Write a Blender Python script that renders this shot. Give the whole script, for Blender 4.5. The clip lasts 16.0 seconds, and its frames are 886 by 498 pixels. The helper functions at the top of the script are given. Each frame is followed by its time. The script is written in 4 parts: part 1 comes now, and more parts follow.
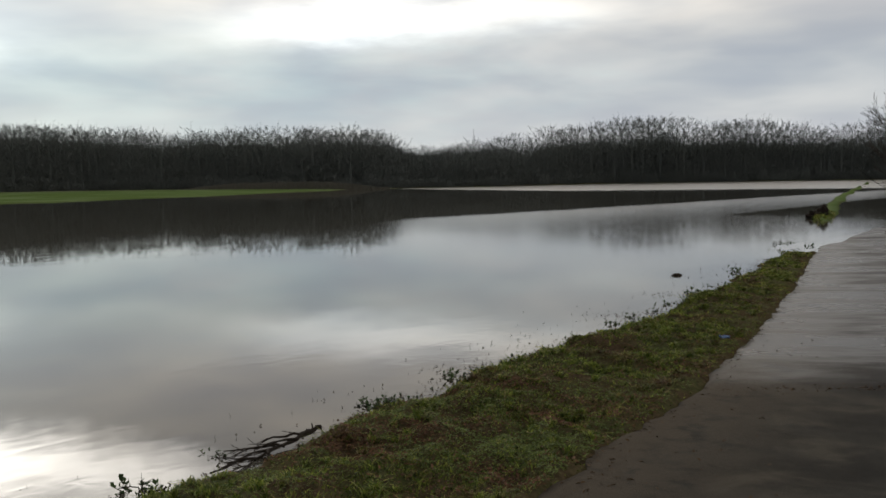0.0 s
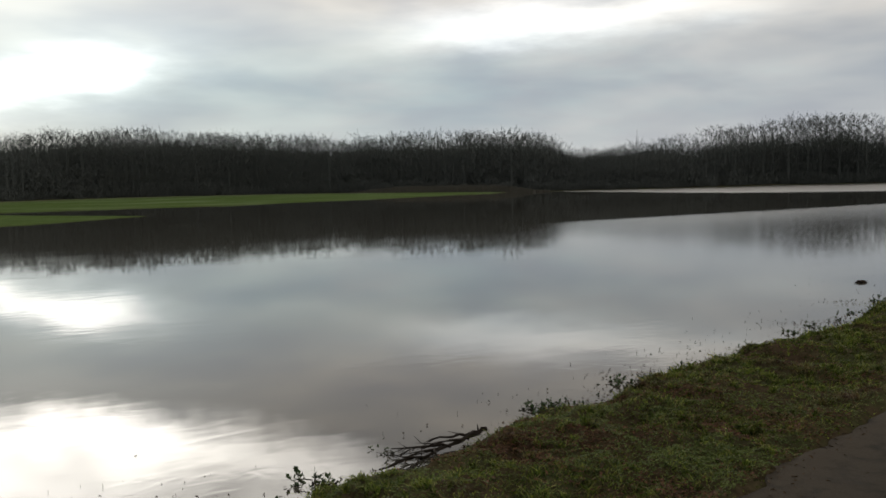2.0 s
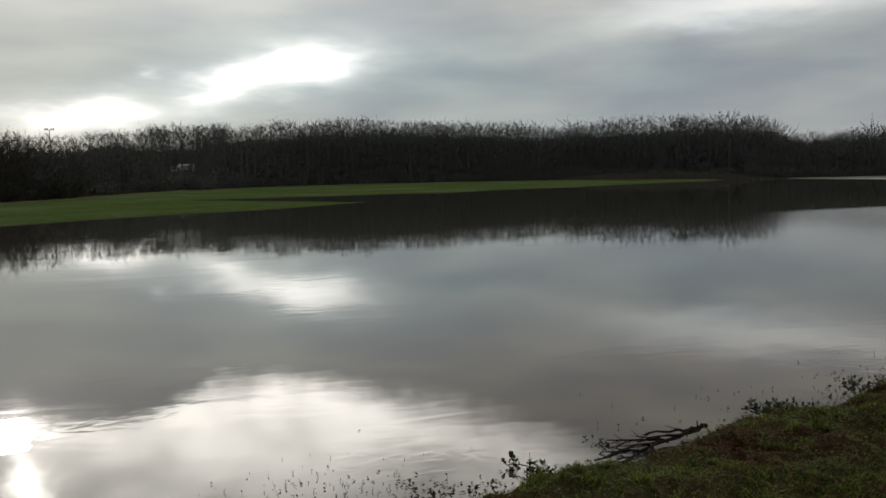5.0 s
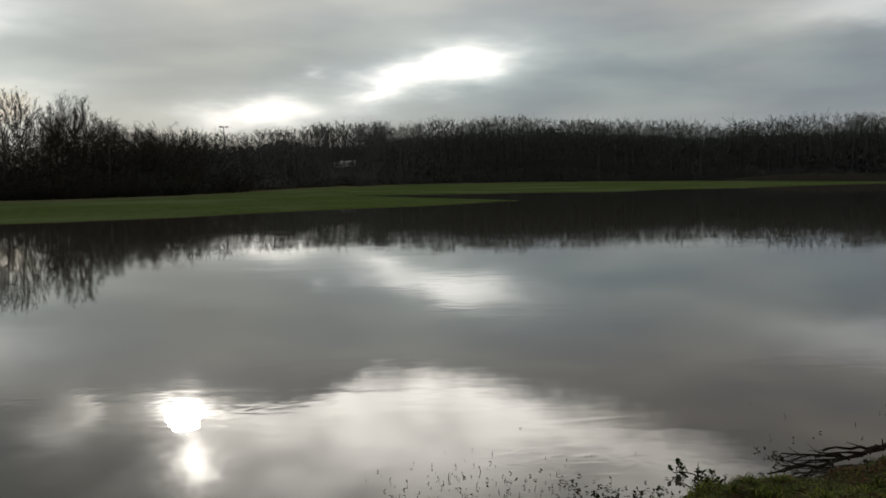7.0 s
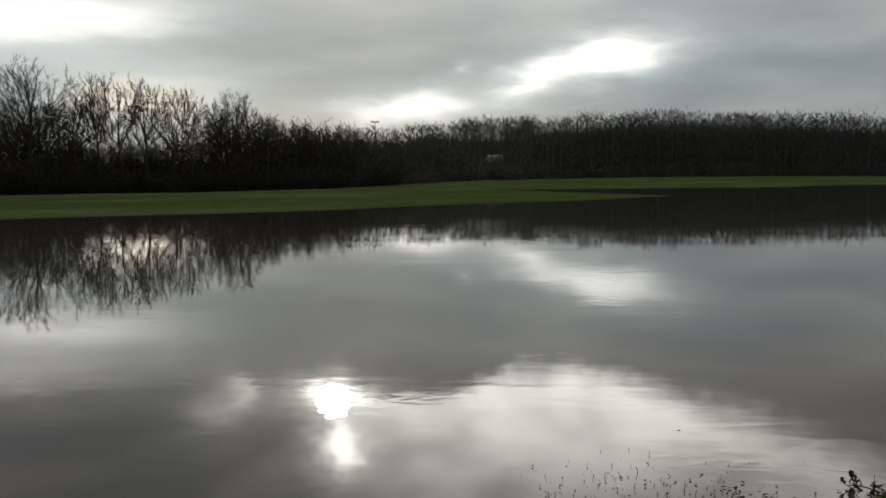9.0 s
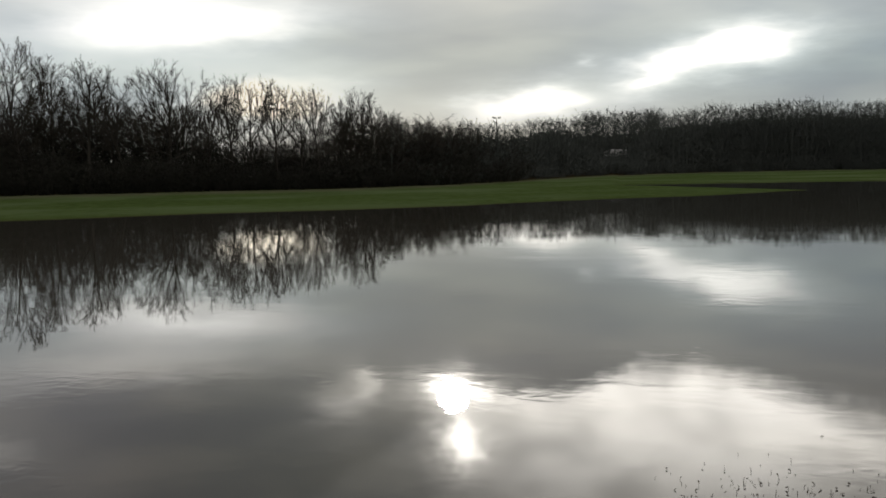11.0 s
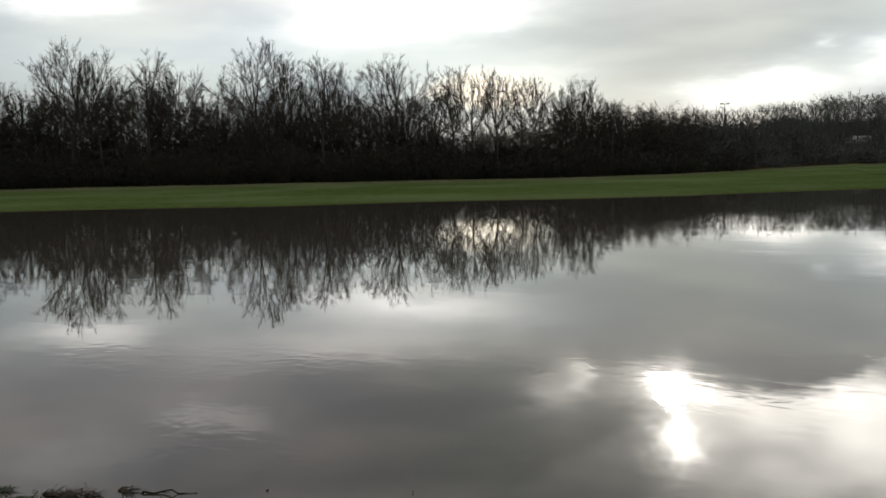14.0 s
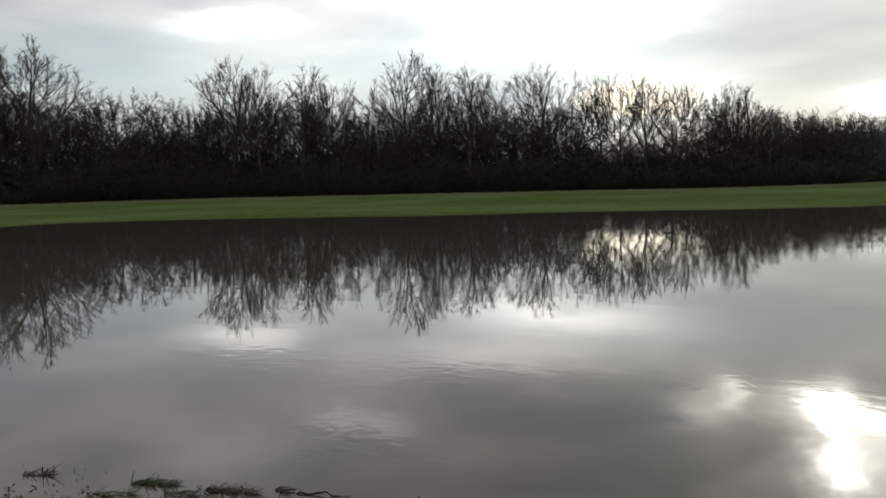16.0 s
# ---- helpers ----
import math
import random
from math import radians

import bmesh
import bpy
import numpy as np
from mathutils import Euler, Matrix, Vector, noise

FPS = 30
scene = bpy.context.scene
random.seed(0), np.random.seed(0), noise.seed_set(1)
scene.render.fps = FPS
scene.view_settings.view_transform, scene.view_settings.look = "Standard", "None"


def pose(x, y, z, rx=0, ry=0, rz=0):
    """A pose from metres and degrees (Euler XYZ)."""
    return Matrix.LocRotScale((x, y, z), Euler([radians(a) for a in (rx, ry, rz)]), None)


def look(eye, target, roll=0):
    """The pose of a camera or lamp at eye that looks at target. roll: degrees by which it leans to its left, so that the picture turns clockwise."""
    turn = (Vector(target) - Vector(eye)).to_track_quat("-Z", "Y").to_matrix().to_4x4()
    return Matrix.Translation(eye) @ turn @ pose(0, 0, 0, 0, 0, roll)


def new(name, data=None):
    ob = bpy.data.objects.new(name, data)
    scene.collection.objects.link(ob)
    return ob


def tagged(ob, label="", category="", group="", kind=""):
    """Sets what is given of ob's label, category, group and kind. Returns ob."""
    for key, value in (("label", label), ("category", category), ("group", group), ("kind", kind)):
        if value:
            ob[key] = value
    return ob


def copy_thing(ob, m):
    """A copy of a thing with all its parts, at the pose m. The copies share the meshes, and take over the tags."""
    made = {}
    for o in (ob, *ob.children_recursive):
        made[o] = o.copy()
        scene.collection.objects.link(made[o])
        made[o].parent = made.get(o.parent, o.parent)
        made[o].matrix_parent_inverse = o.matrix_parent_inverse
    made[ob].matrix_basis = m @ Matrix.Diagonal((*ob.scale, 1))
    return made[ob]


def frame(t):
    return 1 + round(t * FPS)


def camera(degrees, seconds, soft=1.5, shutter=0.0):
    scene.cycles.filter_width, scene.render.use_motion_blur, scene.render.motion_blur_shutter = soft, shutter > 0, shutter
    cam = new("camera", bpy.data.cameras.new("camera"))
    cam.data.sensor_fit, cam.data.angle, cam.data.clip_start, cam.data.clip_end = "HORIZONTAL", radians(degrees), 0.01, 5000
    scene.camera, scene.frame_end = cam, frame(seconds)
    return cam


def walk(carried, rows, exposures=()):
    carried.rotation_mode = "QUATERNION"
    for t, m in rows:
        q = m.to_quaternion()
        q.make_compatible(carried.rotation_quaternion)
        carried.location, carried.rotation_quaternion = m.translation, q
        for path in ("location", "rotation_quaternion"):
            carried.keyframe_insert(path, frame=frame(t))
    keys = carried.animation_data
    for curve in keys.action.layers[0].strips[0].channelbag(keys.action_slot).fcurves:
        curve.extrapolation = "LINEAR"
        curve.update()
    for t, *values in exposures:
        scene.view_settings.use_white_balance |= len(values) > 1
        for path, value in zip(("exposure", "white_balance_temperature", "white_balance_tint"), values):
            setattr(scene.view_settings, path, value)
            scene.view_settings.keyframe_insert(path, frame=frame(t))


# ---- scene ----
# seconds, stops: the clip's camera darkens as it turns to the bright sky, and recovers
EXPOSURES = [(0.0, 0.34), (1.5, 0.2), (3.5, -0.1), (5.8, -0.54), (7.0, -0.65), (9.0, -0.7), (11.3, -0.46), (12.5, -0.32), (14.5, -0.09), (16.0, 0.07)]
cam = camera(52.50, 16.0, soft=1.6)
walk(cam, [
    (0.0, pose(0.000, 0.000, 1.857, 85.57, 0.91, -0.00)),
    (0.5, pose(-0.019, 0.016, 1.855, 85.89, 1.22, 3.13)),
    (1.0, pose(-0.031, 0.027, 1.857, 86.03, 1.28, 5.58)),
    (1.5, pose(-0.042, 0.031, 1.851, 86.23, 1.30, 7.34)),
    (2.0, pose(-0.055, 0.047, 1.849, 85.94, 1.23, 10.18)),
    (2.5, pose(-0.080, 0.058, 1.843, 85.94, 1.31, 12.85)),
    (3.0, pose(-0.097, 0.058, 1.851, 86.04, 1.28, 14.73)),
    (3.5, pose(-0.110, 0.051, 1.850, 86.32, 1.38, 16.98)),
    (3.7, pose(-0.111, 0.049, 1.850, 86.22, 1.38, 18.08)),
    (5.8, pose(-0.163, 0.045, 1.852, 85.33, 0.85, 26.94)),
    (6.0, pose(-0.179, 0.031, 1.845, 85.40, 0.66, 28.06)),
    (6.5, pose(-0.197, 0.028, 1.848, 85.43, 0.60, 30.51)),
    (7.0, pose(-0.207, 0.012, 1.847, 85.47, 0.67, 33.25)),
    (7.5, pose(-0.219, 0.010, 1.846, 85.39, 0.59, 35.41)),
    (8.0, pose(-0.239, -0.004, 1.849, 85.30, 0.41, 37.12)),
    (8.5, pose(-0.256, -0.019, 1.846, 85.14, 0.61, 39.56)),
    (9.0, pose(-0.275, -0.036, 1.852, 85.19, 0.48, 42.54)),
    (9.2, pose(-0.265, -0.037, 1.856, 85.06, 0.82, 43.02)),
    (11.3, pose(-0.330, -0.087, 1.857, 84.96, 0.72, 51.60)),
    (11.5, pose(-0.331, -0.094, 1.853, 84.89, 0.58, 52.50)),
    (12.0, pose(-0.333, -0.106, 1.848, 84.83, 0.41, 54.99)),
    (12.5, pose(-0.347, -0.104, 1.842, 84.93, 0.68, 56.96)),
    (13.0, pose(-0.411, -0.073, 1.851, 84.79, 0.87, 59.70)),
    (13.5, pose(-0.483, -0.070, 1.859, 84.68, 0.99, 61.92)),
    (14.0, pose(-0.505, -0.057, 1.853, 84.57, 1.06, 64.05)),
    (14.5, pose(-0.520, -0.065, 1.853, 85.09, 0.99, 66.05)),
    (15.0, pose(-0.531, -0.078, 1.856, 85.25, 0.75, 68.80)),
    (15.5, pose(-0.564, -0.073, 1.843, 85.20, 0.81, 70.89)),
    (16.0, pose(-0.595, -0.079, 1.836, 85.41, 1.22, 73.28)),
], EXPOSURES)

# ---- sky and sun ----
SUN_AZ, SUN_EL = 49.8, 14.3          # degrees left of +y, and up


class Nodes:
    """Short hand for building node trees."""

    def __init__(self, tree):
        self.tree = tree
        tree.nodes.clear()

    def add(self, kind, *inputs, **settings):
        n = self.tree.nodes.new(kind)
        for key, value in settings.items():
            setattr(n, key, value)
        for k, v in enumerate(inputs):
            self.feed(n.inputs[k], v)
        return n

    def feed(self, socket, v):
        if v is None:
            return
        if isinstance(v, bpy.types.NodeSocket):
            self.tree.links.new(v, socket)
        else:
            socket.default_value = v

    def math(self, op, a, b=None, c=None):
        return self.add("ShaderNodeMath", a, b, c, operation=op).outputs[0]

    def noise(self, vec, scale, detail=4.0, rough=0.55, distort=0.0):
        n = self.add("ShaderNodeTexNoise")
        for key, v in (("Vector", vec), ("Scale", scale), ("Detail", detail), ("Roughness", rough), ("Distortion", distort)):
            self.feed(n.inputs[key], v)
        return n.outputs["Fac"]

    def steps(self, v, lo, hi, a=0.0, b=1.0):
        n = self.add("ShaderNodeMapRange", v, lo, hi, a, b, interpolation_type="SMOOTHSTEP")
        return n.outputs[0]

    def mix(self, f, a, b):
        n = self.add("ShaderNodeMix", data_type="RGBA")
        for k, v in ((0, f), (6, a), (7, b)):
            self.feed(n.inputs[k], (*v, 1) if isinstance(v, tuple) and len(v) == 3 else v)
        return n.outputs[2]

    def ramp(self, f, *stops):
        n = self.add("ShaderNodeValToRGB", f)
        r = n.color_ramp
        while len(r.elements) < len(stops):
            r.elements.new(0.999)
        for e, (p, c) in zip(r.elements, stops):
            e.position, e.color = p, (*c, 1)
        return n.outputs[0]


world = bpy.data.worlds.new("winter_sky")
scene.world = world
world.use_nodes = True
N = Nodes(world.node_tree)
way = N.add("ShaderNodeTexCoord").outputs["Generated"]
axes = N.add("ShaderNodeSeparateXYZ", way).outputs
az = N.math("MULTIPLY", N.math("ARCTAN2", N.math("MULTIPLY", axes[0], -1.0), axes[1]), 57.2958)
el = N.math("MULTIPLY", N.math("ARCSINE", axes[2]), 57.2958)
grid = N.add("ShaderNodeCombineXYZ", N.math("MULTIPLY", az, 0.06), N.math("MULTIPLY", el, 0.22), 0.0).outputs[0]
warp_a = N.math("SUBTRACT", N.noise(grid, 2.6, 4.0), 0.5)
warp_b = N.math("SUBTRACT", N.noise(N.add("ShaderNodeVectorMath", grid, (7.3, 2.1, 4.0), operation="ADD").outputs[0], 2.6, 5.0), 0.5)
az_w = N.math("ADD", az, N.math("MULTIPLY", warp_a, 6.0))
el_w = N.math("ADD", el, N.math("MULTIPLY", warp_b, 2.4))
# bright rifts in the cloud: azimuth, elevation, half width, half height, slant, brightness, edge
RIFTS = [
    (33.2, 6.8, 3.2, 0.9, -0.16, 1.8, 1.0), (37.2, 5.4, 1.6, 0.55, -0.2, 0.9, 1.0), (30.4, 7.4, 2.8, 0.5, -0.05, 0.3, 1.0),
    (44.9, 4.2, 2.9, 0.75, -0.06, 1.6, 1.0), (40.8, 6.7, 0.5, 0.35, 0.0, 0.3, 1.0),
    (66.6, 8.9, 6.0, 1.2, -0.06, 1.7, 1.0), (70.0, 11.2, 8.0, 1.0, 0.0, 0.8, 1.0), (85.7, 9.5, 3.4, 0.8, 0.0, 1.0, 1.2), (60.8, 4.4, 2.8, 1.0, 0.0, 2.0, 1.0),
    (8.8, 9.2, 5.0, 0.9, -0.05, 0.3, 1.0), (0.0, 10.4, 9.0, 0.9, 0.0, 0.4, 1.0), (4.0, 9.8, 7.0, 1.0, 0.0, 0.3, 1.0),
    (55.4, 13.6, 0.9, 0.8, 0.0, 1.6, 1.0), (57.0, 14.6, 1.7, 1.2, 0.0, 1.0, 1.0),
    (36.0, 10.6, 11.0, 3.0, 0.0, 0.2, 1.0), (75.0, 6.5, 14.0, 1.6, 0.0, 0.25, 1.0), (90.0, 6.8, 12.0, 3.4, 0.0, 0.14, 1.0),
]
# the veiled sun, split by a thin bar of cloud
VEILED = [(50.1, 13.7, 0.95, 0.62, 0.0, 7.0, 1.0), (49.2, 14.1, 1.7, 0.45, 0.0, 3.5, 1.0), (49.5, 15.8, 0.4, 1.0, -0.25, 2.4, 1.0), (49.2, 17.2, 1.05, 1.1, 0.0, 9.0, 1.0), (47.8, 14.2, 2.8, 0.5, -0.1, 2.0, 1.0),
          (49.9, 14.2, 3.0, 1.4, 0.0, 0.6, 1.0), (49.2, 17.2, 1.8, 1.8, 0.0, 0.5, 1.0),
          (80.2, 15.0, 2.0, 0.8, 0.0, 0.55, 1.0), (77.3, 15.7, 1.6, 0.6, -0.2, 0.4, 1.0), (87.5, 17.0, 4.2, 1.5, 0.0, 0.45, 1.0)]
puff = N.add("ShaderNodeCombineXYZ", N.math("MULTIPLY", az, 0.10), N.math("MULTIPLY", el, 0.17), 3.7).outputs[0]
rag_a = N.math("SUBTRACT", N.noise(puff, 5.5, 3.0), 0.5)
rag_b = N.math("SUBTRACT", N.noise(N.add("ShaderNodeVectorMath", puff, (4.3, 8.1, 2.0), operation="ADD").outputs[0], 5.5, 3.0), 0.5)
az_s = N.math("ADD", az, N.math("ADD", N.math("MULTIPLY", warp_a, 1.2), N.math("MULTIPLY", rag_a, 2.2)))
el_s = N.math("ADD", el, N.math("ADD", N.math("MULTIPLY", warp_b, 0.9), N.math("MULTIPLY", rag_b, 1.3)))
glow = 0.0
for rifts, ra, re in ((RIFTS, az_w, el_w), (VEILED, az_s, el_s)):
    for a, e, wa, we, slant, amp, edge in rifts:
        da = N.math("SUBTRACT", ra, a)
        de = N.math("DIVIDE", N.math("SUBTRACT", N.math("SUBTRACT", re, e), N.math("MULTIPLY", da, slant)), we)
        da = N.math("DIVIDE", da, wa)
        q = N.math("ADD", N.math("MULTIPLY", da, da), N.math("MULTIPLY", de, de))
        core = N.math("EXPONENT", N.math("MULTIPLY", N.math("POWER", q, edge), -1.0))
        halo = N.math("MULTIPLY", N.math("EXPONENT", N.math("MULTIPLY", q, -0.22)), 0.21)
        glow = N.math("ADD", glow, N.math("MULTIPLY", N.math("ADD", N.math("MULTIPLY", core, 0.9), halo), amp))
# the broad opening above: thin bright cloud over a ragged lower edge, as height over azimuth 10 to 60
LOWER = [(10, 17.6), (15.6, 15.8), (18.9, 14.9), (22.3, 13.7), (25.8, 13.3), (29.4, 12.6), (34.8, 11.8), (38.5, 12.1), (40.7, 13.1), (44.3, 13.9), (48.0, 13.4), (51.0, 14.2), (54.0, 17.0), (60, 20.0)]
span = N.add("ShaderNodeMapRange", az_s, 10.0, 60.0, 0.0, 1.0).outputs[0]
rim = N.ramp(span, *[((a - 10.0) / 50.0, ((h - 10.0) / 10.0,) * 3) for a, h in LOWER])
over = N.math("SUBTRACT", el_s, N.math("ADD", 10.0, N.math("MULTIPLY", rim, 10.0)))
tufts = N.noise(puff, 1.5, 2.5, 0.45, 0.1)
thin = N.math("MULTIPLY", N.steps(over, -0.4, N.steps(az_s, 34.0, 21.0, 1.5, 3.6)), N.steps(tufts, 0.28, 0.72, 2.7, 5.8))
thin = N.math("MULTIPLY", thin, N.steps(el, 15.5, 21.0, 1.0, 0.5))
thin = N.math("MULTIPLY", thin, N.steps(az_s, 52.5, 44.0, 0.1, 1.0))
thin = N.math("MULTIPLY", thin, N.math("MULTIPLY", N.steps(el, 38.0, 24.0), N.steps(az, 14.0, 36.0, 0.68, 1.0)))
glow = N.math("ADD", glow, thin)
streak = N.noise(grid, 1.7, 3.5, 0.45, 0.2)
big = N.noise(N.add("ShaderNodeVectorMath", grid, (1.0, 5.0, 9.0), operation="ADD").outputs[0], 0.8, 3.0)
cover = N.steps(N.math("ADD", N.math("MULTIPLY", streak, 0.6), N.math("MULTIPLY", big, 0.4)), 0.34, 0.68)
cloud = N.ramp(cover, (0.0, (0.335, 0.385, 0.435)), (0.5, (0.43, 0.475, 0.495)), (1.0, (0.54, 0.575, 0.57)))
hue = N.mix(N.steps(N.math("ADD", az, N.math("MULTIPLY", warp_a, 60.0)), -15.0, 30.0), (0.93, 0.90, 0.92), (0.92, 1.0, 1.01))
hue = N.mix(N.steps(az, 66.0, 84.0), hue, (0.985, 1.0, 0.97))
hue = N.mix(N.steps(el, 5.5, 13.0), hue, N.mix(N.steps(az, 60.0, 74.0), N.mix(N.steps(az, 45.0, 58.0), N.mix(N.steps(az, 12.0, 34.0), (1.17, 0.99, 0.88), (1.06, 1.0, 0.95)), (1.03, 1.0, 0.94)), (1.10, 0.98, 0.96)))
cloud = N.add("ShaderNodeVectorMath", cloud, hue, operation="MULTIPLY").outputs[0]
bank_dark = N.math("MULTIPLY", N.math("MULTIPLY", N.steps(az_w, 51.0, 58.0), N.steps(az_w, 76.0, 66.0)), N.steps(el, 10.0, 13.0))
darker = N.add("ShaderNodeVectorMath", cloud, operation="SCALE")
N.feed(darker.inputs["Scale"], N.math("MULTIPLY", N.steps(el, 8.0, 12.5, 1.0, 1.2), N.math("SUBTRACT", 1.0, N.math("MULTIPLY", bank_dark, 0.18))))
cloud = darker.outputs[0]
low = N.steps(el, 0.0, 7.0, 0.34, 0.0)
cloud = N.mix(low, cloud, (0.72, 0.69, 0.68))
tint = N.mix(N.math("MULTIPLY", N.steps(az, 54.0, 58.0), N.steps(el, 7.0, 5.4)), (1.0, 0.965, 0.90), (1.0, 0.86, 0.66))
tint = N.mix(N.steps(el, 9.5, 12.5), tint, (1.0, 0.945, 0.86))
tint = N.mix(N.steps(glow, 0.1, 1.1), N.mix(N.steps(el, 9.0, 12.0), (0.93, 1.0, 0.98), (1.0, 0.965, 0.90)), tint)
warm = N.add("ShaderNodeVectorMath", tint, operation="SCALE")
N.feed(warm.inputs["Scale"], glow)
lit = N.add("ShaderNodeVectorMath", cloud, warm.outputs[0], operation="ADD").outputs[0]
clear = N.add("ShaderNodeTexSky", sky_type="NISHITA", sun_disc=False, sun_elevation=radians(SUN_EL), sun_rotation=radians(-SUN_AZ))
bg_clear = N.add("ShaderNodeBackground", clear.outputs[0], 0.1)
bg_cloud = N.add("ShaderNodeBackground", lit, 1.0)
both = N.add("ShaderNodeMixShader", 0.95, bg_clear.outputs[0], bg_cloud.outputs[0])
N.add("ShaderNodeOutputWorld", both.outputs[0])

sun = new("sun", bpy.data.lights.new("sun", "SUN"))
sun.data.energy, sun.data.angle, sun.data.color = 0.9, radians(2.0), (1.0, 0.93, 0.82)
sa, se = radians(SUN_AZ), radians(SUN_EL)
sun.matrix_world = look((0, 0, 50), Vector((0, 0, 50)) - Vector((-math.sin(sa) * math.cos(se), math.cos(sa) * math.cos(se), math.sin(se))))


# ---- materials ----
def material(name):
    m = bpy.data.materials.new(name)
    m.use_nodes = True
    n = Nodes(m.node_tree)
    n.here = n.add("ShaderNodeNewGeometry").outputs["Position"]
    n.rnd = n.add("ShaderNodeNewGeometry").outputs["Random Per Island"]
    n.bsdf = n.add("ShaderNodeBsdfPrincipled")
    n.out = n.add("ShaderNodeOutputMaterial", n.bsdf.outputs[0])
    return m, n


def finish(n, colour, rough, bump=None, strength=0.3, distance=0.02, **more):
    n.feed(n.bsdf.inputs["Base Color"], (*colour, 1) if isinstance(colour, tuple) else colour)
    n.feed(n.bsdf.inputs["Roughness"], rough)
    for key, v in more.items():
        n.feed(n.bsdf.inputs[key.replace("_", " ")], v)
    if bump is not None:
        b = n.add("ShaderNodeBump")
        for key, v in (("Strength", strength), ("Distance", distance), ("Height", bump)):
            n.feed(b.inputs[key], v)
        n.feed(n.bsdf.inputs["Normal"], b.outputs[0])


def mat_water():
    m, n = material("flood_water")
    xyz = n.add("ShaderNodeSeparateXYZ", n.here).outputs
    # ripples run in long crests across the wind
    turned = n.add("ShaderNodeVectorRotate", rotation_type="Z_AXIS")
    n.feed(turned.inputs["Vector"], n.here)
    n.feed(turned.inputs["Angle"], radians(-38.0))
    flat = n.add("ShaderNodeVectorMath", turned.outputs[0], (0.5, 1.0, 0.0), operation="MULTIPLY").outputs[0]
    # wind-ruffled sheets of water out in the open part of the flood
    drift = n.math("MULTIPLY", n.math("SUBTRACT", n.noise(flat, 0.03, 3.0), 0.5), 40.0)
    reach = n.math("ADD", n.math("ADD", xyz[1], n.math("MULTIPLY", drift, 0.5)), n.math("MULTIPLY", n.math("MINIMUM", xyz[0], 17.0), 2.4))
    reach = n.math("ADD", reach, n.math("MULTIPLY", n.math("MAXIMUM", n.math("SUBTRACT", xyz[0], 17.0), 0.0), 0.57))
    far = n.math("MULTIPLY", n.steps(reach, 158.0, 174.0), n.steps(xyz[0], -30.0, -5.0))
    shelter = n.math("SUBTRACT", n.math("ADD", xyz[1], n.math("MULTIPLY", drift, 0.06)), n.math("MULTIPLY", xyz[0], 1.08))
    mid = n.math("MULTIPLY", n.steps(shelter, 47.0, 42.5), n.steps(n.math("ADD", xyz[0], n.math("MULTIPLY", xyz[1], 0.04)), -4.0, 4.0))
    mid = n.math("MULTIPLY", mid, n.steps(xyz[1], 12.0, 26.0))
    mid = n.math("MULTIPLY", mid, n.steps(shelter, 20.0, 44.0, 0.3, 1.0))
    # a calm wedge in the lee of the far verge
    lee = n.math("SUBTRACT", n.math("ABSOLUTE", n.math("SUBTRACT", xyz[1], 41.5)), n.math("MULTIPLY", n.math("SUBTRACT", xyz[0], 13.2), 1.25))
    mid = n.math("MULTIPLY", mid, n.steps(lee, -0.7, 0.9))
    wind = n.math("ADD", n.math("MULTIPLY", far, 0.28), n.math("MULTIPLY", mid, 0.17))
    rough = n.math("ADD", n.steps(n.noise(flat, 0.08, 3.0), 0.35, 0.65, 0.010, 0.018), wind)
    ripple = n.noise(flat, 3.2, 1.2, 0.4, 0.6)
    patch = n.steps(n.noise(flat, 0.22, 3.0), 0.5, 0.68)
    fine = n.math("MULTIPLY", ripple, n.math("ADD", 0.06, n.math("MULTIPLY", patch, 0.28)))
    swell = n.math("ADD", n.math("MULTIPLY", n.noise(flat, 0.6, 2.0), 0.09), fine)
    short = n.add("ShaderNodeVectorMath", flat, (1.6, 1.0, 1.0), operation="MULTIPLY").outputs[0]
    wrinkle = n.math("MULTIPLY", n.noise(short, 6.0, 1.0, 0.4, 0.8), n.steps(n.noise(flat, 0.5, 3.0), 0.48, 0.66, 0.02, 0.30))
    swell = n.math("ADD", swell, wrinkle)
    silt = n.mix(n.noise(n.here, 0.05, 3.0), (0.040, 0.038, 0.030), (0.050, 0.046, 0.037))
    finish(n, silt, rough, swell, 0.13, 0.03, IOR=1.333)
    return m


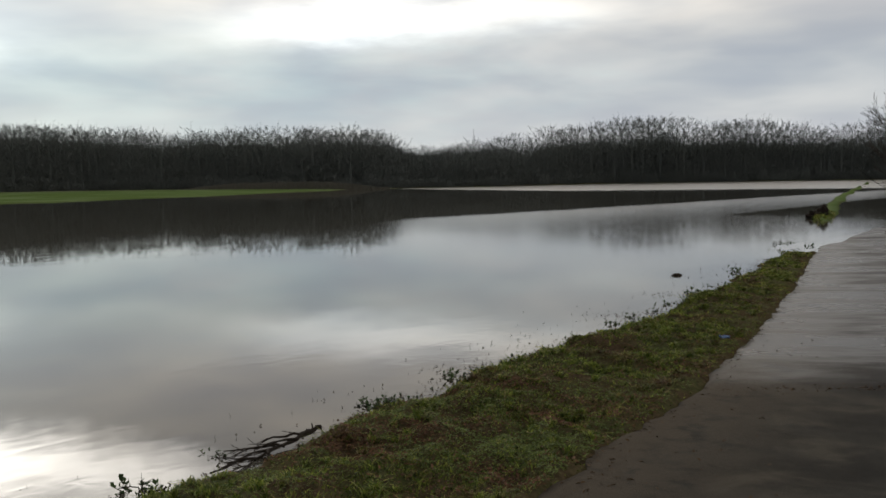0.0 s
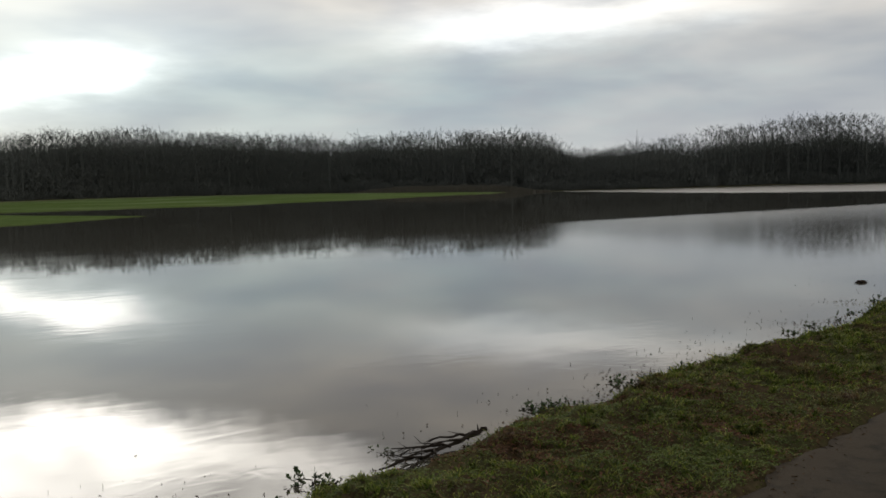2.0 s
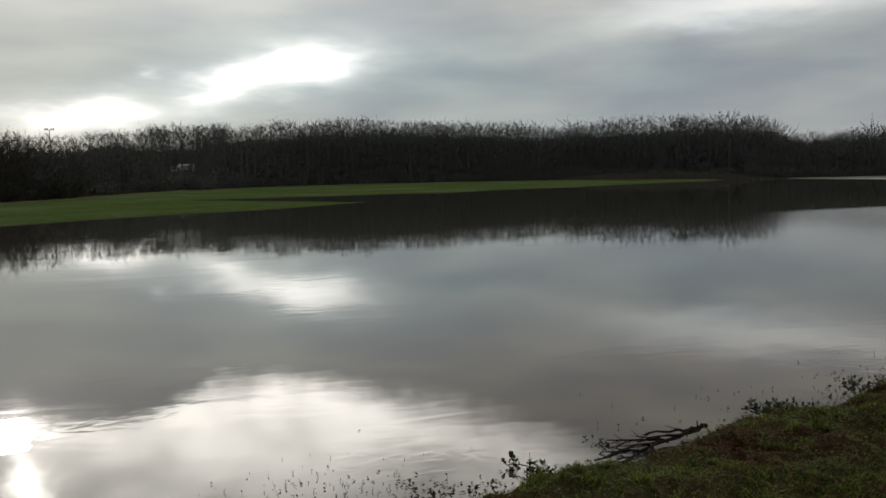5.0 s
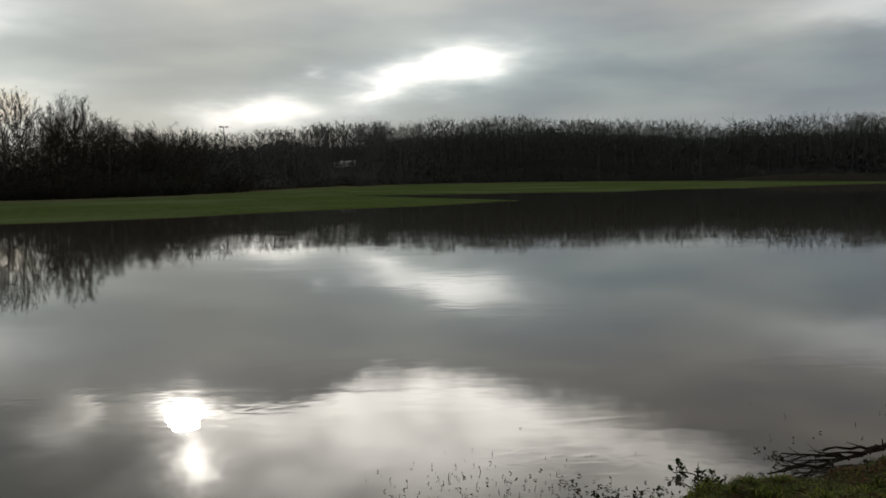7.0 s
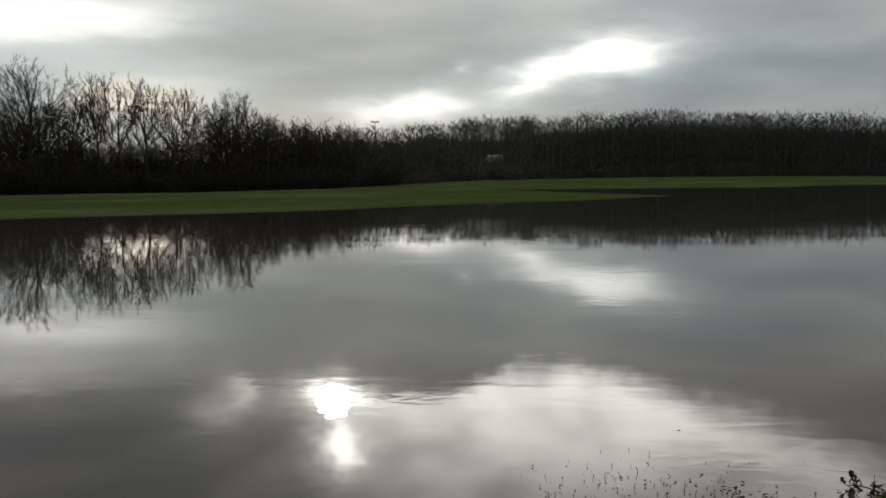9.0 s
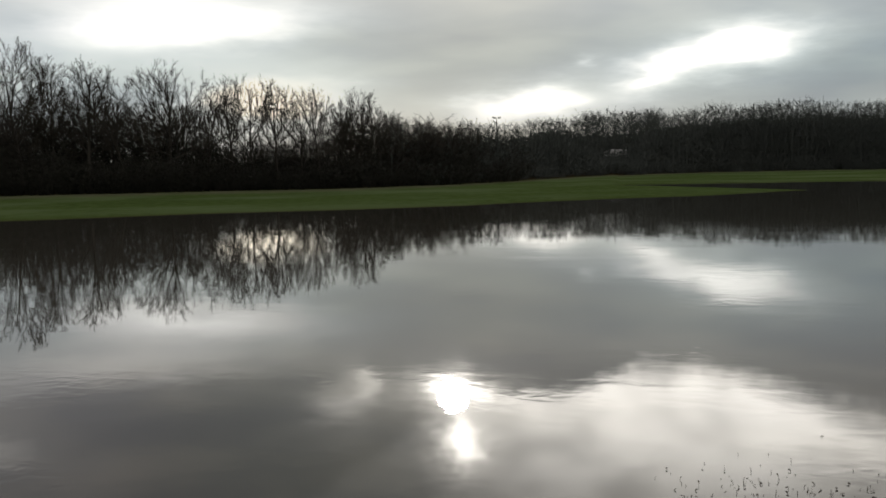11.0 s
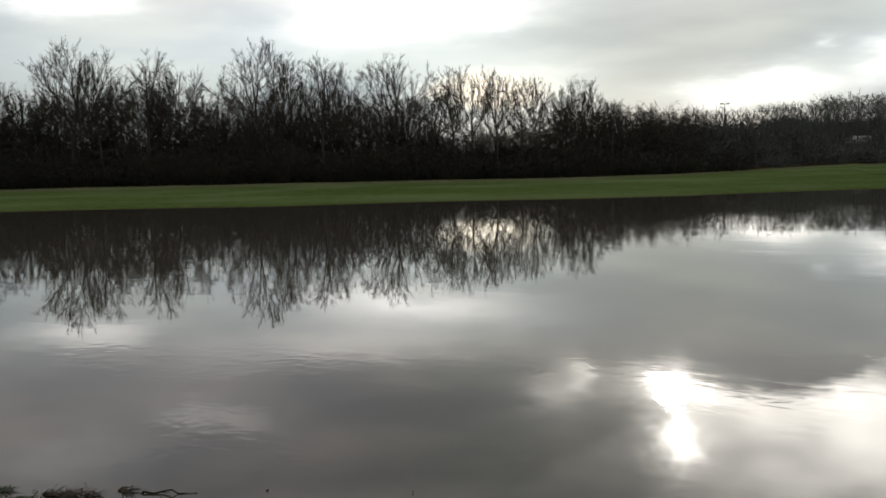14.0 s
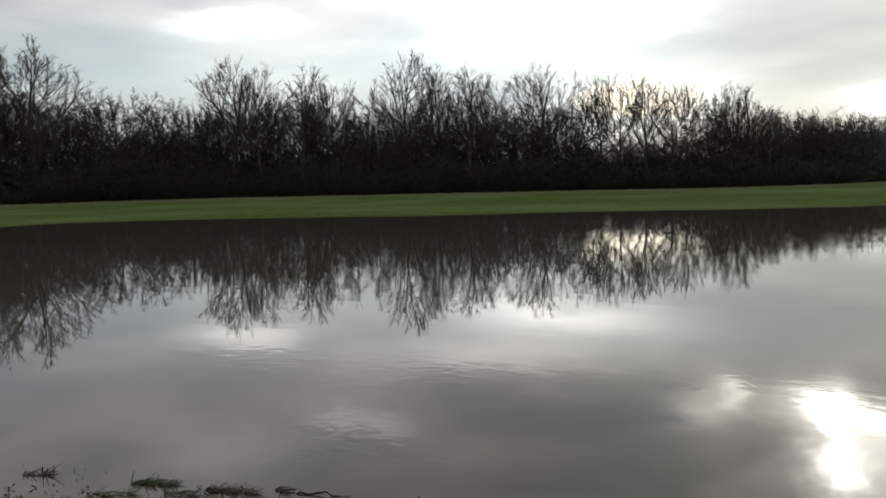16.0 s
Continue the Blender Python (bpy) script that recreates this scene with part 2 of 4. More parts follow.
def mat_ground():
    m, n = material("grassland")
    wet = n.add("ShaderNodeAttribute", attribute_name="wet").outputs["Fac"]
    litter = n.add("ShaderNodeAttribute", attribute_name="litter").outputs["Fac"]
    bare = n.add("ShaderNodeAttribute", attribute_name="bare").outputs["Fac"]
    fine, mid, big = n.noise(n.here, 14.0, 4.0), n.noise(n.here, 1.6, 4.0), n.noise(n.here, 0.07, 4.0)
    grass = n.ramp(mid, (0.3, (0.034, 0.050, 0.015)), (0.55, (0.055, 0.084, 0.025)), (0.75, (0.080, 0.102, 0.040)))
    grass = n.mix(n.steps(big, 0.42, 0.68), grass, (0.078, 0.106, 0.046))
    straw = n.add("ShaderNodeAttribute", attribute_name="straw").outputs["Fac"]
    grass = n.mix(n.math("MULTIPLY", straw, n.steps(n.noise(n.here, 0.3, 4.0), 0.35, 0.6, 0.35, 0.9)), grass, (0.105, 0.105, 0.066))
    earth = n.ramp(fine, (0.3, (0.022, 0.016, 0.010)), (0.7, (0.055, 0.040, 0.024)))
    c = n.mix(n.math("MULTIPLY", n.steps(mid, 0.25, 0.6, 0.55, 1.0), bare), grass, earth)
    c = n.mix(litter, c, n.mix(fine, (0.020, 0.015, 0.009), (0.050, 0.036, 0.020)))
    c = n.mix(wet, c, n.mix(fine, (0.030, 0.024, 0.015), (0.050, 0.040, 0.026)))
    finish(n, c, 0.9, n.math("ADD", fine, mid), 0.6, 0.05, Specular_IOR_Level=0.0)
    return m


def mat_path():
    m, n = material("wet_asphalt")
    xyz = n.add("ShaderNodeSeparateXYZ", n.here).outputs
    edge = n.add("ShaderNodeAttribute", attribute_name="edge").outputs["Fac"]
    grit, blot, big = n.noise(n.here, 90.0, 3.0), n.noise(n.here, 2.3, 5.0), n.noise(n.here, 0.7, 4.0)
    damp = n.steps(n.math("ADD", xyz[1], n.math("MULTIPLY", n.math("SUBTRACT", big, 0.5), 3.0)), 6.0, 9.4)
    dry = n.mix(n.steps(blot, 0.35, 0.7), (0.017, 0.0165, 0.0145), (0.032, 0.0305, 0.026))
    dry = n.mix(n.math("MULTIPLY", grit, 0.5), dry, (0.022, 0.020, 0.018))
    silt = n.steps(n.noise(n.here, 1.1, 5.0, 0.6, 0.5), 0.50, 0.68)
    dry = n.mix(n.math("MULTIPLY", silt, 0.6), dry, (0.070, 0.062, 0.048))
    mud = n.math("MULTIPLY", edge, n.steps(n.noise(n.here, 4.0, 6.0, 0.65), 0.28, 0.52))
    c = n.mix(damp, dry, (0.015, 0.0145, 0.0145))
    c = n.mix(mud, c, n.mix(grit, (0.032, 0.027, 0.020), (0.064, 0.054, 0.042)))
    # a film of water lies on the low end, broken by drier bands across the path
    across = n.add("ShaderNodeVectorMath", n.here, (0.30, 1.0, 1.0), operation="MULTIPLY").outputs[0]
    band = n.steps(n.noise(across, 0.8, 5.0, 0.6, 0.3), 0.40, 0.66)
    film = n.math("MULTIPLY", damp, n.math("SUBTRACT", 1.0, n.math("MULTIPLY", band, n.steps(edge, 0.0, 1.0, 0.55, 0.3))))
    rough = n.steps(film, 0.0, 1.0, 0.85, 0.26)
    grain = n.math("MULTIPLY", n.math("ADD", grit, n.math("MULTIPLY", blot, 0.7)), n.steps(film, 0.0, 0.8, 1.0, 0.04))
    finish(n, c, rough, grain, 0.7, 0.012, Specular_IOR_Level=n.steps(film, 0.0, 1.0, 0.02, 0.06))
    return m


def mat_speckled(name, low, high, rough=0.8, scale=0.0, spec=0.3):
    """Colour that varies from piece to piece, and over each piece."""
    m, n = material(name)
    c = n.mix(n.rnd, low, high)
    if scale:
        f = n.noise(n.here, scale, 4.0)
        c = n.mix(n.math("MULTIPLY", f, 0.7), c, tuple(v * 0.45 for v in low))
        finish(n, c, rough, f, 0.5, 0.02, Specular_IOR_Level=spec)
    else:
        finish(n, c, rough, Specular_IOR_Level=spec)
    return m


def mat_blades():
    m, n = material("grass_blades")
    patch = n.noise(n.here, 1.7, 4.0)
    green = n.ramp(n.rnd, (0.0, (0.016, 0.030, 0.006)), (0.5, (0.066, 0.094, 0.013)), (0.85, (0.150, 0.170, 0.028)), (1.0, (0.170, 0.135, 0.060)))
    brown = n.ramp(n.rnd, (0.0, (0.030, 0.020, 0.012)), (1.0, (0.110, 0.070, 0.036)))
    dull = n.steps(n.math("ADD", n.math("MULTIPLY", patch, 0.7), n.math("MULTIPLY", n.noise(n.here, 6.0, 3.0), 0.3)), 0.51, 0.64)
    c = n.mix(dull, green, brown)
    tuft = n.steps(n.math("ADD", n.math("MULTIPLY", n.noise(n.here, 4.5, 3.0), 0.6), n.math("MULTIPLY", n.noise(n.here, 13.0, 2.0), 0.4)), 0.38, 0.62, 0.42, 1.5)
    c = n.add("ShaderNodeVectorMath", c, operation="SCALE")
    n.feed(c.inputs["Scale"], tuft)
    c = c.outputs[0]
    finish(n, c, 0.75, Specular_IOR_Level=0.12)
    glowthrough = n.add("ShaderNodeBsdfTranslucent", c)
    blend = n.add("ShaderNodeMixShader", 0.35, n.bsdf.outputs[0], glowthrough.outputs[0])
    n.tree.links.new(blend.outputs[0], n.out.inputs[0])
    return m


WATER, GROUND, PATH_MAT, BLADES = mat_water(), mat_ground(), mat_path(), mat_blades()
BARK = mat_speckled("grey_brown_bark", (0.036, 0.033, 0.028), (0.060, 0.054, 0.046), 0.9, 3.0, 0.2)
TWIG = mat_speckled("bare_twigs", (0.030, 0.027, 0.023), (0.058, 0.051, 0.042), 0.85, 0.0, 0.12)
# base colour lifted to grey-green: distance haze over the far woods is painted in
FAR_TWIG_HAZED = mat_speckled("distant_bare_twigs", (0.062, 0.070, 0.067), (0.076, 0.082, 0.076), 0.9, 0.0, 0.05)
SCRUB = mat_speckled("scrub_twigs", (0.022, 0.023, 0.019), (0.038, 0.037, 0.031), 0.9, 0.0, 0.08)
REED = mat_speckled("dry_reed", (0.044, 0.043, 0.036), (0.066, 0.062, 0.050), 0.85, 0.0, 0.05)
DEADWOOD = mat_speckled("wet_dead_wood", (0.012, 0.009, 0.007), (0.024, 0.018, 0.013), 0.9, 12.0, 0.08)
LEAF = mat_speckled("weed_leaf", (0.014, 0.028, 0.009), (0.036, 0.058, 0.018), 0.7, 0.0, 0.15)
STEM = mat_speckled("dead_stem", (0.020, 0.016, 0.010), (0.060, 0.046, 0.026), 0.7, 0.0, 0.3)
FALLEN = mat_speckled("sodden_leaves", (0.016, 0.011, 0.007), (0.060, 0.036, 0.018), 0.85, 0.0, 0.1)
LITTER = mat_speckled("brown_leaf_litter", (0.024, 0.014, 0.008), (0.115, 0.058, 0.030), 0.85, 0.0, 0.1)
COVER = mat_speckled("clover_leaf", (0.022, 0.036, 0.007), (0.095, 0.120, 0.022), 0.7, 0.0, 0.15)
STEEL = mat_speckled("galvanised_steel", (0.20, 0.21, 0.22), (0.26, 0.27, 0.28), 0.5, 4.0, 0.5)
WHITE = mat_speckled("grey_panel", (0.40, 0.41, 0.42), (0.47, 0.47, 0.47), 0.3, 1.5, 0.5)
RUBBER = mat_speckled("black_rubber", (0.020, 0.020, 0.020), (0.030, 0.030, 0.030), 0.8, 6.0, 0.3)
CABGLASS = mat_speckled("dark_cab_glass", (0.015, 0.018, 0.020), (0.02, 0.024, 0.026), 0.05, 0.0, 0.6)
BLUE = mat_speckled("blue_film", (0.020, 0.070, 0.170), (0.03, 0.11, 0.25), 0.3, 20.0, 0.5)


# ---- mesh helpers ----
def mesh_from(name, verts, faces):
    me = bpy.data.meshes.new(name)
    me.from_pydata([tuple(v) for v in verts], [], faces)
    me.update()
    return me


def triangles(name, tri):
    """A mesh of loose triangles from an array (n, 3, 3)."""
    k = len(tri)
    me = bpy.data.meshes.new(name)
    me.vertices.add(3 * k)
    me.vertices.foreach_set("co", np.asarray(tri, dtype=np.float32).ravel())
    me.loops.add(3 * k)
    me.loops.foreach_set("vertex_index", np.arange(3 * k, dtype=np.int32))
    me.polygons.add(k)
    me.polygons.foreach_set("loop_start", np.arange(0, 3 * k, 3, dtype=np.int32))
    me.update(calc_edges=True)
    return me


def part(name, me, mat, parent=None, label=""):
    me.materials.clear()
    me.materials.append(mat)
    ob = new(name, me)
    ob.parent = parent
    return tagged(ob, label)


def tube(V, F, pts, radii, sides):
    """A tapered tube along pts, added to the lists V and F."""
    base = len(V)
    for i, p in enumerate(pts):
        d = (pts[min(i + 1, len(pts) - 1)] - pts[max(i - 1, 0)]).normalized()
        u = d.orthogonal().normalized()
        w = d.cross(u)
        for s in range(sides):
            a = 2 * math.pi * s / sides
            V.append(p + (u * math.cos(a) + w * math.sin(a)) * radii[i])
    for i in range(len(pts) - 1):
        for s in range(sides):
            a, b = base + i * sides + s, base + i * sides + (s + 1) % sides
            F.append((a, b, b + sides, a + sides))
    F.append(tuple(base + s for s in reversed(range(sides))))
    F.append(tuple(base + (len(pts) - 1) * sides + s for s in range(sides)))


def smooth(x, a, b):
    t = np.clip((np.asarray(x, dtype=float) - a) / (b - a), 0, 1)
    return t * t * (3 - 2 * t)


def at(azimuth, r, z=0.0):
    a = radians(azimuth)
    return Vector((-math.sin(a) * r, math.cos(a) * r, z))


def signed(poly, x, y):
    """Distance to a line of points, positive on its right hand; and the way along it."""
    best, sign, along, run = np.full(x.shape, 1e9), np.ones(x.shape), np.zeros(x.shape), 0.0
    for (ax, ay), (bx, by) in zip(poly, poly[1:]):
        dx, dy = bx - ax, by - ay
        L = math.hypot(dx, dy)
        t = np.clip(((x - ax) * dx + (y - ay) * dy) / L ** 2, 0, 1)
        d = np.hypot(x - ax - t * dx, y - ay - t * dy)
        near = d < best
        best = np.where(near, d, best)
        sign = np.where(near, np.sign((x - ax) * dy - (y - ay) * dx), sign)
        along = np.where(near, run + t * L, along)
        run += L
    return best * sign, along


def waves(x, y, scale, seed=0):
    """Cheap smooth noise for arrays, about -1 to 1."""
    r = np.random.RandomState(seed)
    out = np.zeros(np.shape(x))
    for k in range(7):
        a, f, p = r.uniform(0, 6.28), scale * r.uniform(0.6, 1.9), r.uniform(0, 6.28)
        out += np.sin((np.cos(a) * x + np.sin(a) * y) * f + p + 1.3 * np.sin((np.sin(a) * x - np.cos(a) * y) * f * 0.7 + p))
    return out / 4.0


# ---- the lie of the land ----
WATERLINE = [(-40, -50), (-16, -15.5), (-9.1, -5.5), (-6.62, -1.46), (-5.76, -0.15), (-4.3, 2.08), (-2.58, 4.26), (-1.86, 5.05), (-1.15, 5.82), (-0.84, 6.45),
             (-0.45, 7.3), (0.0, 7.95), (0.7, 9.2), (1.4, 10.1), (2.1, 10.8), (3.4, 12.8), (5.0, 15.5), (7.4, 20.0), (12.5, 31.0), (29, 67), (90, 190), (500, 1030)]
KERB = [(-35, -56), (-12, -16.5), (-6.5, -7.4), (-2.4, -0.2), (0.47, 4.77), (1.03, 5.7), (1.78, 6.9), (3.5, 10.1), (5.6, 14.4), (8.45, 20.5),
        (13.3, 31.0), (30, 67), (90, 189), (500, 1029)]
LOW_SHORE = ([-180, -120, 27.6, 28.6, 35, 42, 49, 56, 62, 75.6, 83, 90, 96, 99.6, 125, 150, 180],
             [9e3, 9e3, 72.5, 69.5, 58.3, 53.2, 47.9, 45.8, 44.8, 43.3, 44.8, 46.2, 46.8, 45.0, 44.0, 60.0, 9e3])
CHANNEL = ([27.6, 28.6, 34.8, 39.2, 39.6], [70.0, 71.5, 84.0, 95.0, 9e3])
HIGH_SHORE = ([-180, -40, -26, -18, -11, -4, 3, 6.3, 7.2, 15.5, 23.6, 28, 38.4, 39.6, 42, 60, 180],
              [60, 110, 258, 252, 246, 212, 200, 190, 174, 128, 108, 104.5, 100, 96, 64, 62, 62])
WOOD = ([-180, -120, -60, -34, -30, -24, -18, -11, -4, 3, 7, 12, 20, 27, 33, 38, 42, 46, 50, 56, 62, 76, 90, 99, 120, 150, 180],
        [80, 60, 55, 70, 262, 262, 254, 250, 215, 203, 205, 210, 215, 213, 200, 176, 150, 125, 108, 97, 95, 95, 97, 93, 95, 90, 80])


def wood_front(a):
    return np.interp(a, *WOOD)


def path_level(x, y):
    """The path's surface: it dips towards the flood, lies just clear of it, and goes under."""
    z = 0.122 - 0.095 * smooth(y, 4.5, 10.5) - 0.017 * smooth(y, 10.5, 19.0) - 0.13 * smooth(y - 1.6 * (np.asarray(x) - 8.5), 19.9, 24.5)
    k, _ = signed(KERB, np.asarray(x, dtype=float), np.asarray(y, dtype=float))
    z = z + 0.012 * (1 - smooth(k + 0.12 * waves(x, y, 1.7, 14), 0.1, 0.75))
    return z + 0.002 * waves(x, y, 1.1, 8) * (1 + smooth(y, 9, 3))


def height(x, y):
    x, y = np.asarray(x, dtype=float), np.asarray(y, dtype=float)
    r, a = np.hypot(x, y), np.degrees(np.arctan2(-x, y))
    s, _ = signed(WATERLINE, x, y)
    s = s + 0.04 + 0.18 * waves(x, y, 2.1, 3) + 0.11 * waves(x, y, 6.5, 4) + 0.05 * waves(x, y, 17.0, 2)
    k, _ = signed(KERB, x, y)
    bank = np.where(s < 0, np.maximum(s * 0.12, -0.6), 0.17 * smooth(s, -0.12, 0.75) - 0.02)
    bank = bank + np.where(s > 0, 1, 0) * (0.055 * waves(x, y, 4.2, 5) + 0.036 * waves(x, y, 11.0, 6) + 0.020 * waves(x, y, 27.0, 7)) * smooth(s, 0.0, 0.5)
    way_z = path_level(x, y)
    road = way_z - 0.04
    road = road + 0.08 * smooth(k, 3.3, 4.3) + 0.35 * smooth(k, 12, 30)
    lip = np.maximum(way_z, 0.0) + 0.028
    bank = bank + (np.minimum(lip, bank) - bank) * smooth(k, -1.1, -0.15) * smooth(s, 0.1, 0.5)
    near = bank + (road - bank) * smooth(k, -0.04, 0.08)
    near = near - 0.42 * smooth(y - 1.2 * np.clip(x - 8.5, 0, 3.5), 20.6, 23.4) * (1 - smooth(k, 4.5, 9))
    verge = np.exp(-((k + 0.25) / (0.62 + 0.006 * y)) ** 4) * smooth(y, 31.5, 35.5)
    near = near + 0.47 * verge * (1 + 0.07 * waves(x, y, 1.0, 9) + 0.05 * waves(x, y, 3.1, 19))
    near = np.where((r > 45) & (k < -6), -0.6, near)
    jitter = 1.0 + 0.012 * waves(x, y, 0.25, 11)
    low = np.minimum(r * jitter - np.interp(a, *LOW_SHORE), np.interp(a, *CHANNEL, left=-50.0) - r * jitter)
    low = np.where(a < 27.6, -40.0, low)
    high = r * jitter - np.interp(a, *HIGH_SHORE)
    meadow = np.maximum(low, high)
    front = wood_front(a)
    m = np.clip(0.022 * meadow, -0.6, 0.08) + 0.0042 * np.clip(meadow, 0, 130) * smooth(front, 100, 190)
    m = m + 0.0018 * np.clip(meadow, 0, 60) + 0.02 * waves(x, y, 0.6, 12) * smooth(meadow, 0, 5)
    m = m + 2.4 * smooth(r - front, 12, 30) * smooth(front, 90, 95) + 0.6 * smooth(r - front, 0, 10)
    m = np.where(r > 26, m, -0.6)
    return np.maximum(near, m)


def build_ground():
    fine = np.arange(-40, 112, 0.4)
    th = np.concatenate([fine, np.arange(112, 320, 3.5)])
    rr = [0.0, 0.8]
    while rr[-1] < 330:
        rr.append(rr[-1] * (1.009 if 3.5 < rr[-1] < 23 else 1.022) + 0.004)
    while rr[-1] < 4800:
        rr.append(rr[-1] * 1.25)
    rr = np.array(rr)
    T, R = np.meshgrid(np.radians(th), rr[1:])
    X, Y = -np.sin(T) * R, np.cos(T) * R
    Z = height(X, Y)
    n, m = X.shape
    verts = np.column_stack([X.ravel(), Y.ravel(), Z.ravel()])
    verts = np.vstack([verts, [[0, 0, float(height(0.0, 0.0))]]])
    faces = []
    for i in range(n - 1):
        for j in range(m):
            q = (j + 1) % m
            faces.append((i * m + j, i * m + q, (i + 1) * m + q, (i + 1) * m + j))
    faces += [(n * m, (j + 1) % m, j) for j in range(m)]
    me = mesh_from("ground", verts, [f[::-1] for f in faces])
    x, y, z = verts.T
    r, a = np.hypot(x, y), np.degrees(np.arctan2(-x, y))
    for key, v in (("wet", smooth(z, 0.035, -0.02)), ("litter", smooth(r - wood_front(a), -3, 3)), ("bare", smooth(r, 40, 25)),
                   ("straw", smooth(r - wood_front(a), -20, -5) * smooth(r, 45, 60))):
        me.attributes.new(key, "FLOAT", "POINT").data.foreach_set("value", np.asarray(v, dtype=np.float32))
    me.polygons.foreach_set("use_smooth", np.ones(len(me.polygons), dtype=bool))
    ob = part("ground", me, GROUND)
    tagged(ob, "flooded grassland with a grassy bank and far meadow", "ground", kind="structure")


def build_water():
    V, F, segs = [(0, 0, 0)], [], 96
    radii = [30, 120, 500, 4500]
    for r in radii:
        V += [(r * math.cos(2 * math.pi * k / segs), r * math.sin(2 * math.pi * k / segs), 0) for k in range(segs)]
    F += [(0, 1 + k, 1 + (k + 1) % segs) for k in range(segs)]
    for i in range(len(radii) - 1):
        b = 1 + i * segs
        F += [(b + k, b + segs + k, b + segs + (k + 1) % segs, b + (k + 1) % segs) for k in range(segs)]
    ob = part("water", mesh_from("water", V, F), WATER)
    tagged(ob, "still brown flood water mirroring the sky", "water", kind="structure")


def build_path():
    pts = []
    for (ax, ay), (bx, by) in zip(KERB[1:10], KERB[2:11]):
        k = max(2, int(math.hypot(bx - ax, by - ay) / 0.12))
        pts += [(ax + (bx - ax) * i / k, ay + (by - ay) * i / k) for i in range(k)]
    rng = np.random.RandomState(5)
    P = np.array(pts)
    for _ in range(25):
        P[1:-1] = (P[:-2] + P[1:-1] + P[2:]) / 3
    D = np.gradient(P, axis=0)
    D /= np.linalg.norm(D, axis=1)[:, None]
    right = np.column_stack([D[:, 1], -D[:, 0]])
    edge = 0.05 * waves(P[:, 0], P[:, 1], 2.5, 21) + 0.05 * waves(P[:, 0], P[:, 1], 9.0, 22) + rng.normal(0, 0.012, len(P))
    offs = np.array([0.0, 0.03, 0.12, 0.3, 0.6, 1.0, 1.5, 2.0, 2.5, 3.0, 3.35, 3.5])
    V, F, m = [], [], len(offs)
    for i in range(len(P)):
        for j, o in enumerate(offs):
            d = o + (edge[i] if j < 4 else 0)
            x, y = P[i] + right[i] * d
            z = float(path_level(x, y)) + (-0.05 if j in (0, m - 1) else 0.0)
            V.append((x, y, z))
    for i in range(len(P) - 1):
        for j in range(m - 1):
            a = i * m + j
            F.append((a, a + 1, a + m + 1, a + m))
    me = mesh_from("path", V, F)
    me.polygons.foreach_set("use_smooth", np.ones(len(me.polygons), dtype=bool))
    rim = np.tile(1 - smooth(offs, 0.05, 1.4), len(P))
    me.attributes.new("edge", "FLOAT", "POINT").data.foreach_set("value", rim.astype(np.float32))
    tagged(part("path", me, PATH_MAT), "worn asphalt footpath, damp and partly under water", "path", kind="structure")


build_ground()
build_water()
build_path()


# ---- trees ----
def grow(rng, start, way, length, segs, wander, lift):
    pts, d = [start.copy()], way.normalized()
    for _ in range(segs):
        d = (d + Vector(rng.normal(0, wander, 3)) + Vector((0, 0, lift))).normalized()
        pts.append(pts[-1] + d * (length / segs))
    return pts


def along(pts, u):
    f = u * (len(pts) - 1)
    i = min(int(f), len(pts) - 2)
    return pts[i].lerp(pts[i + 1], f - i), (pts[i + 1] - pts[i]).normalized()


def side(rng, d, spread):
    """A way that leaves d by about that many radians."""
    u = d.orthogonal().normalized()
    u.rotate(Matrix.Rotation(rng.uniform(0, 6.283), 3, d))
    return (d * math.cos(spread) + u * math.sin(spread)).normalized()


def spike(T, rng, p, d, length, width):
    w = side(rng, d, math.pi / 2) * width
    T.append((p - w, p + w, p + d * length))


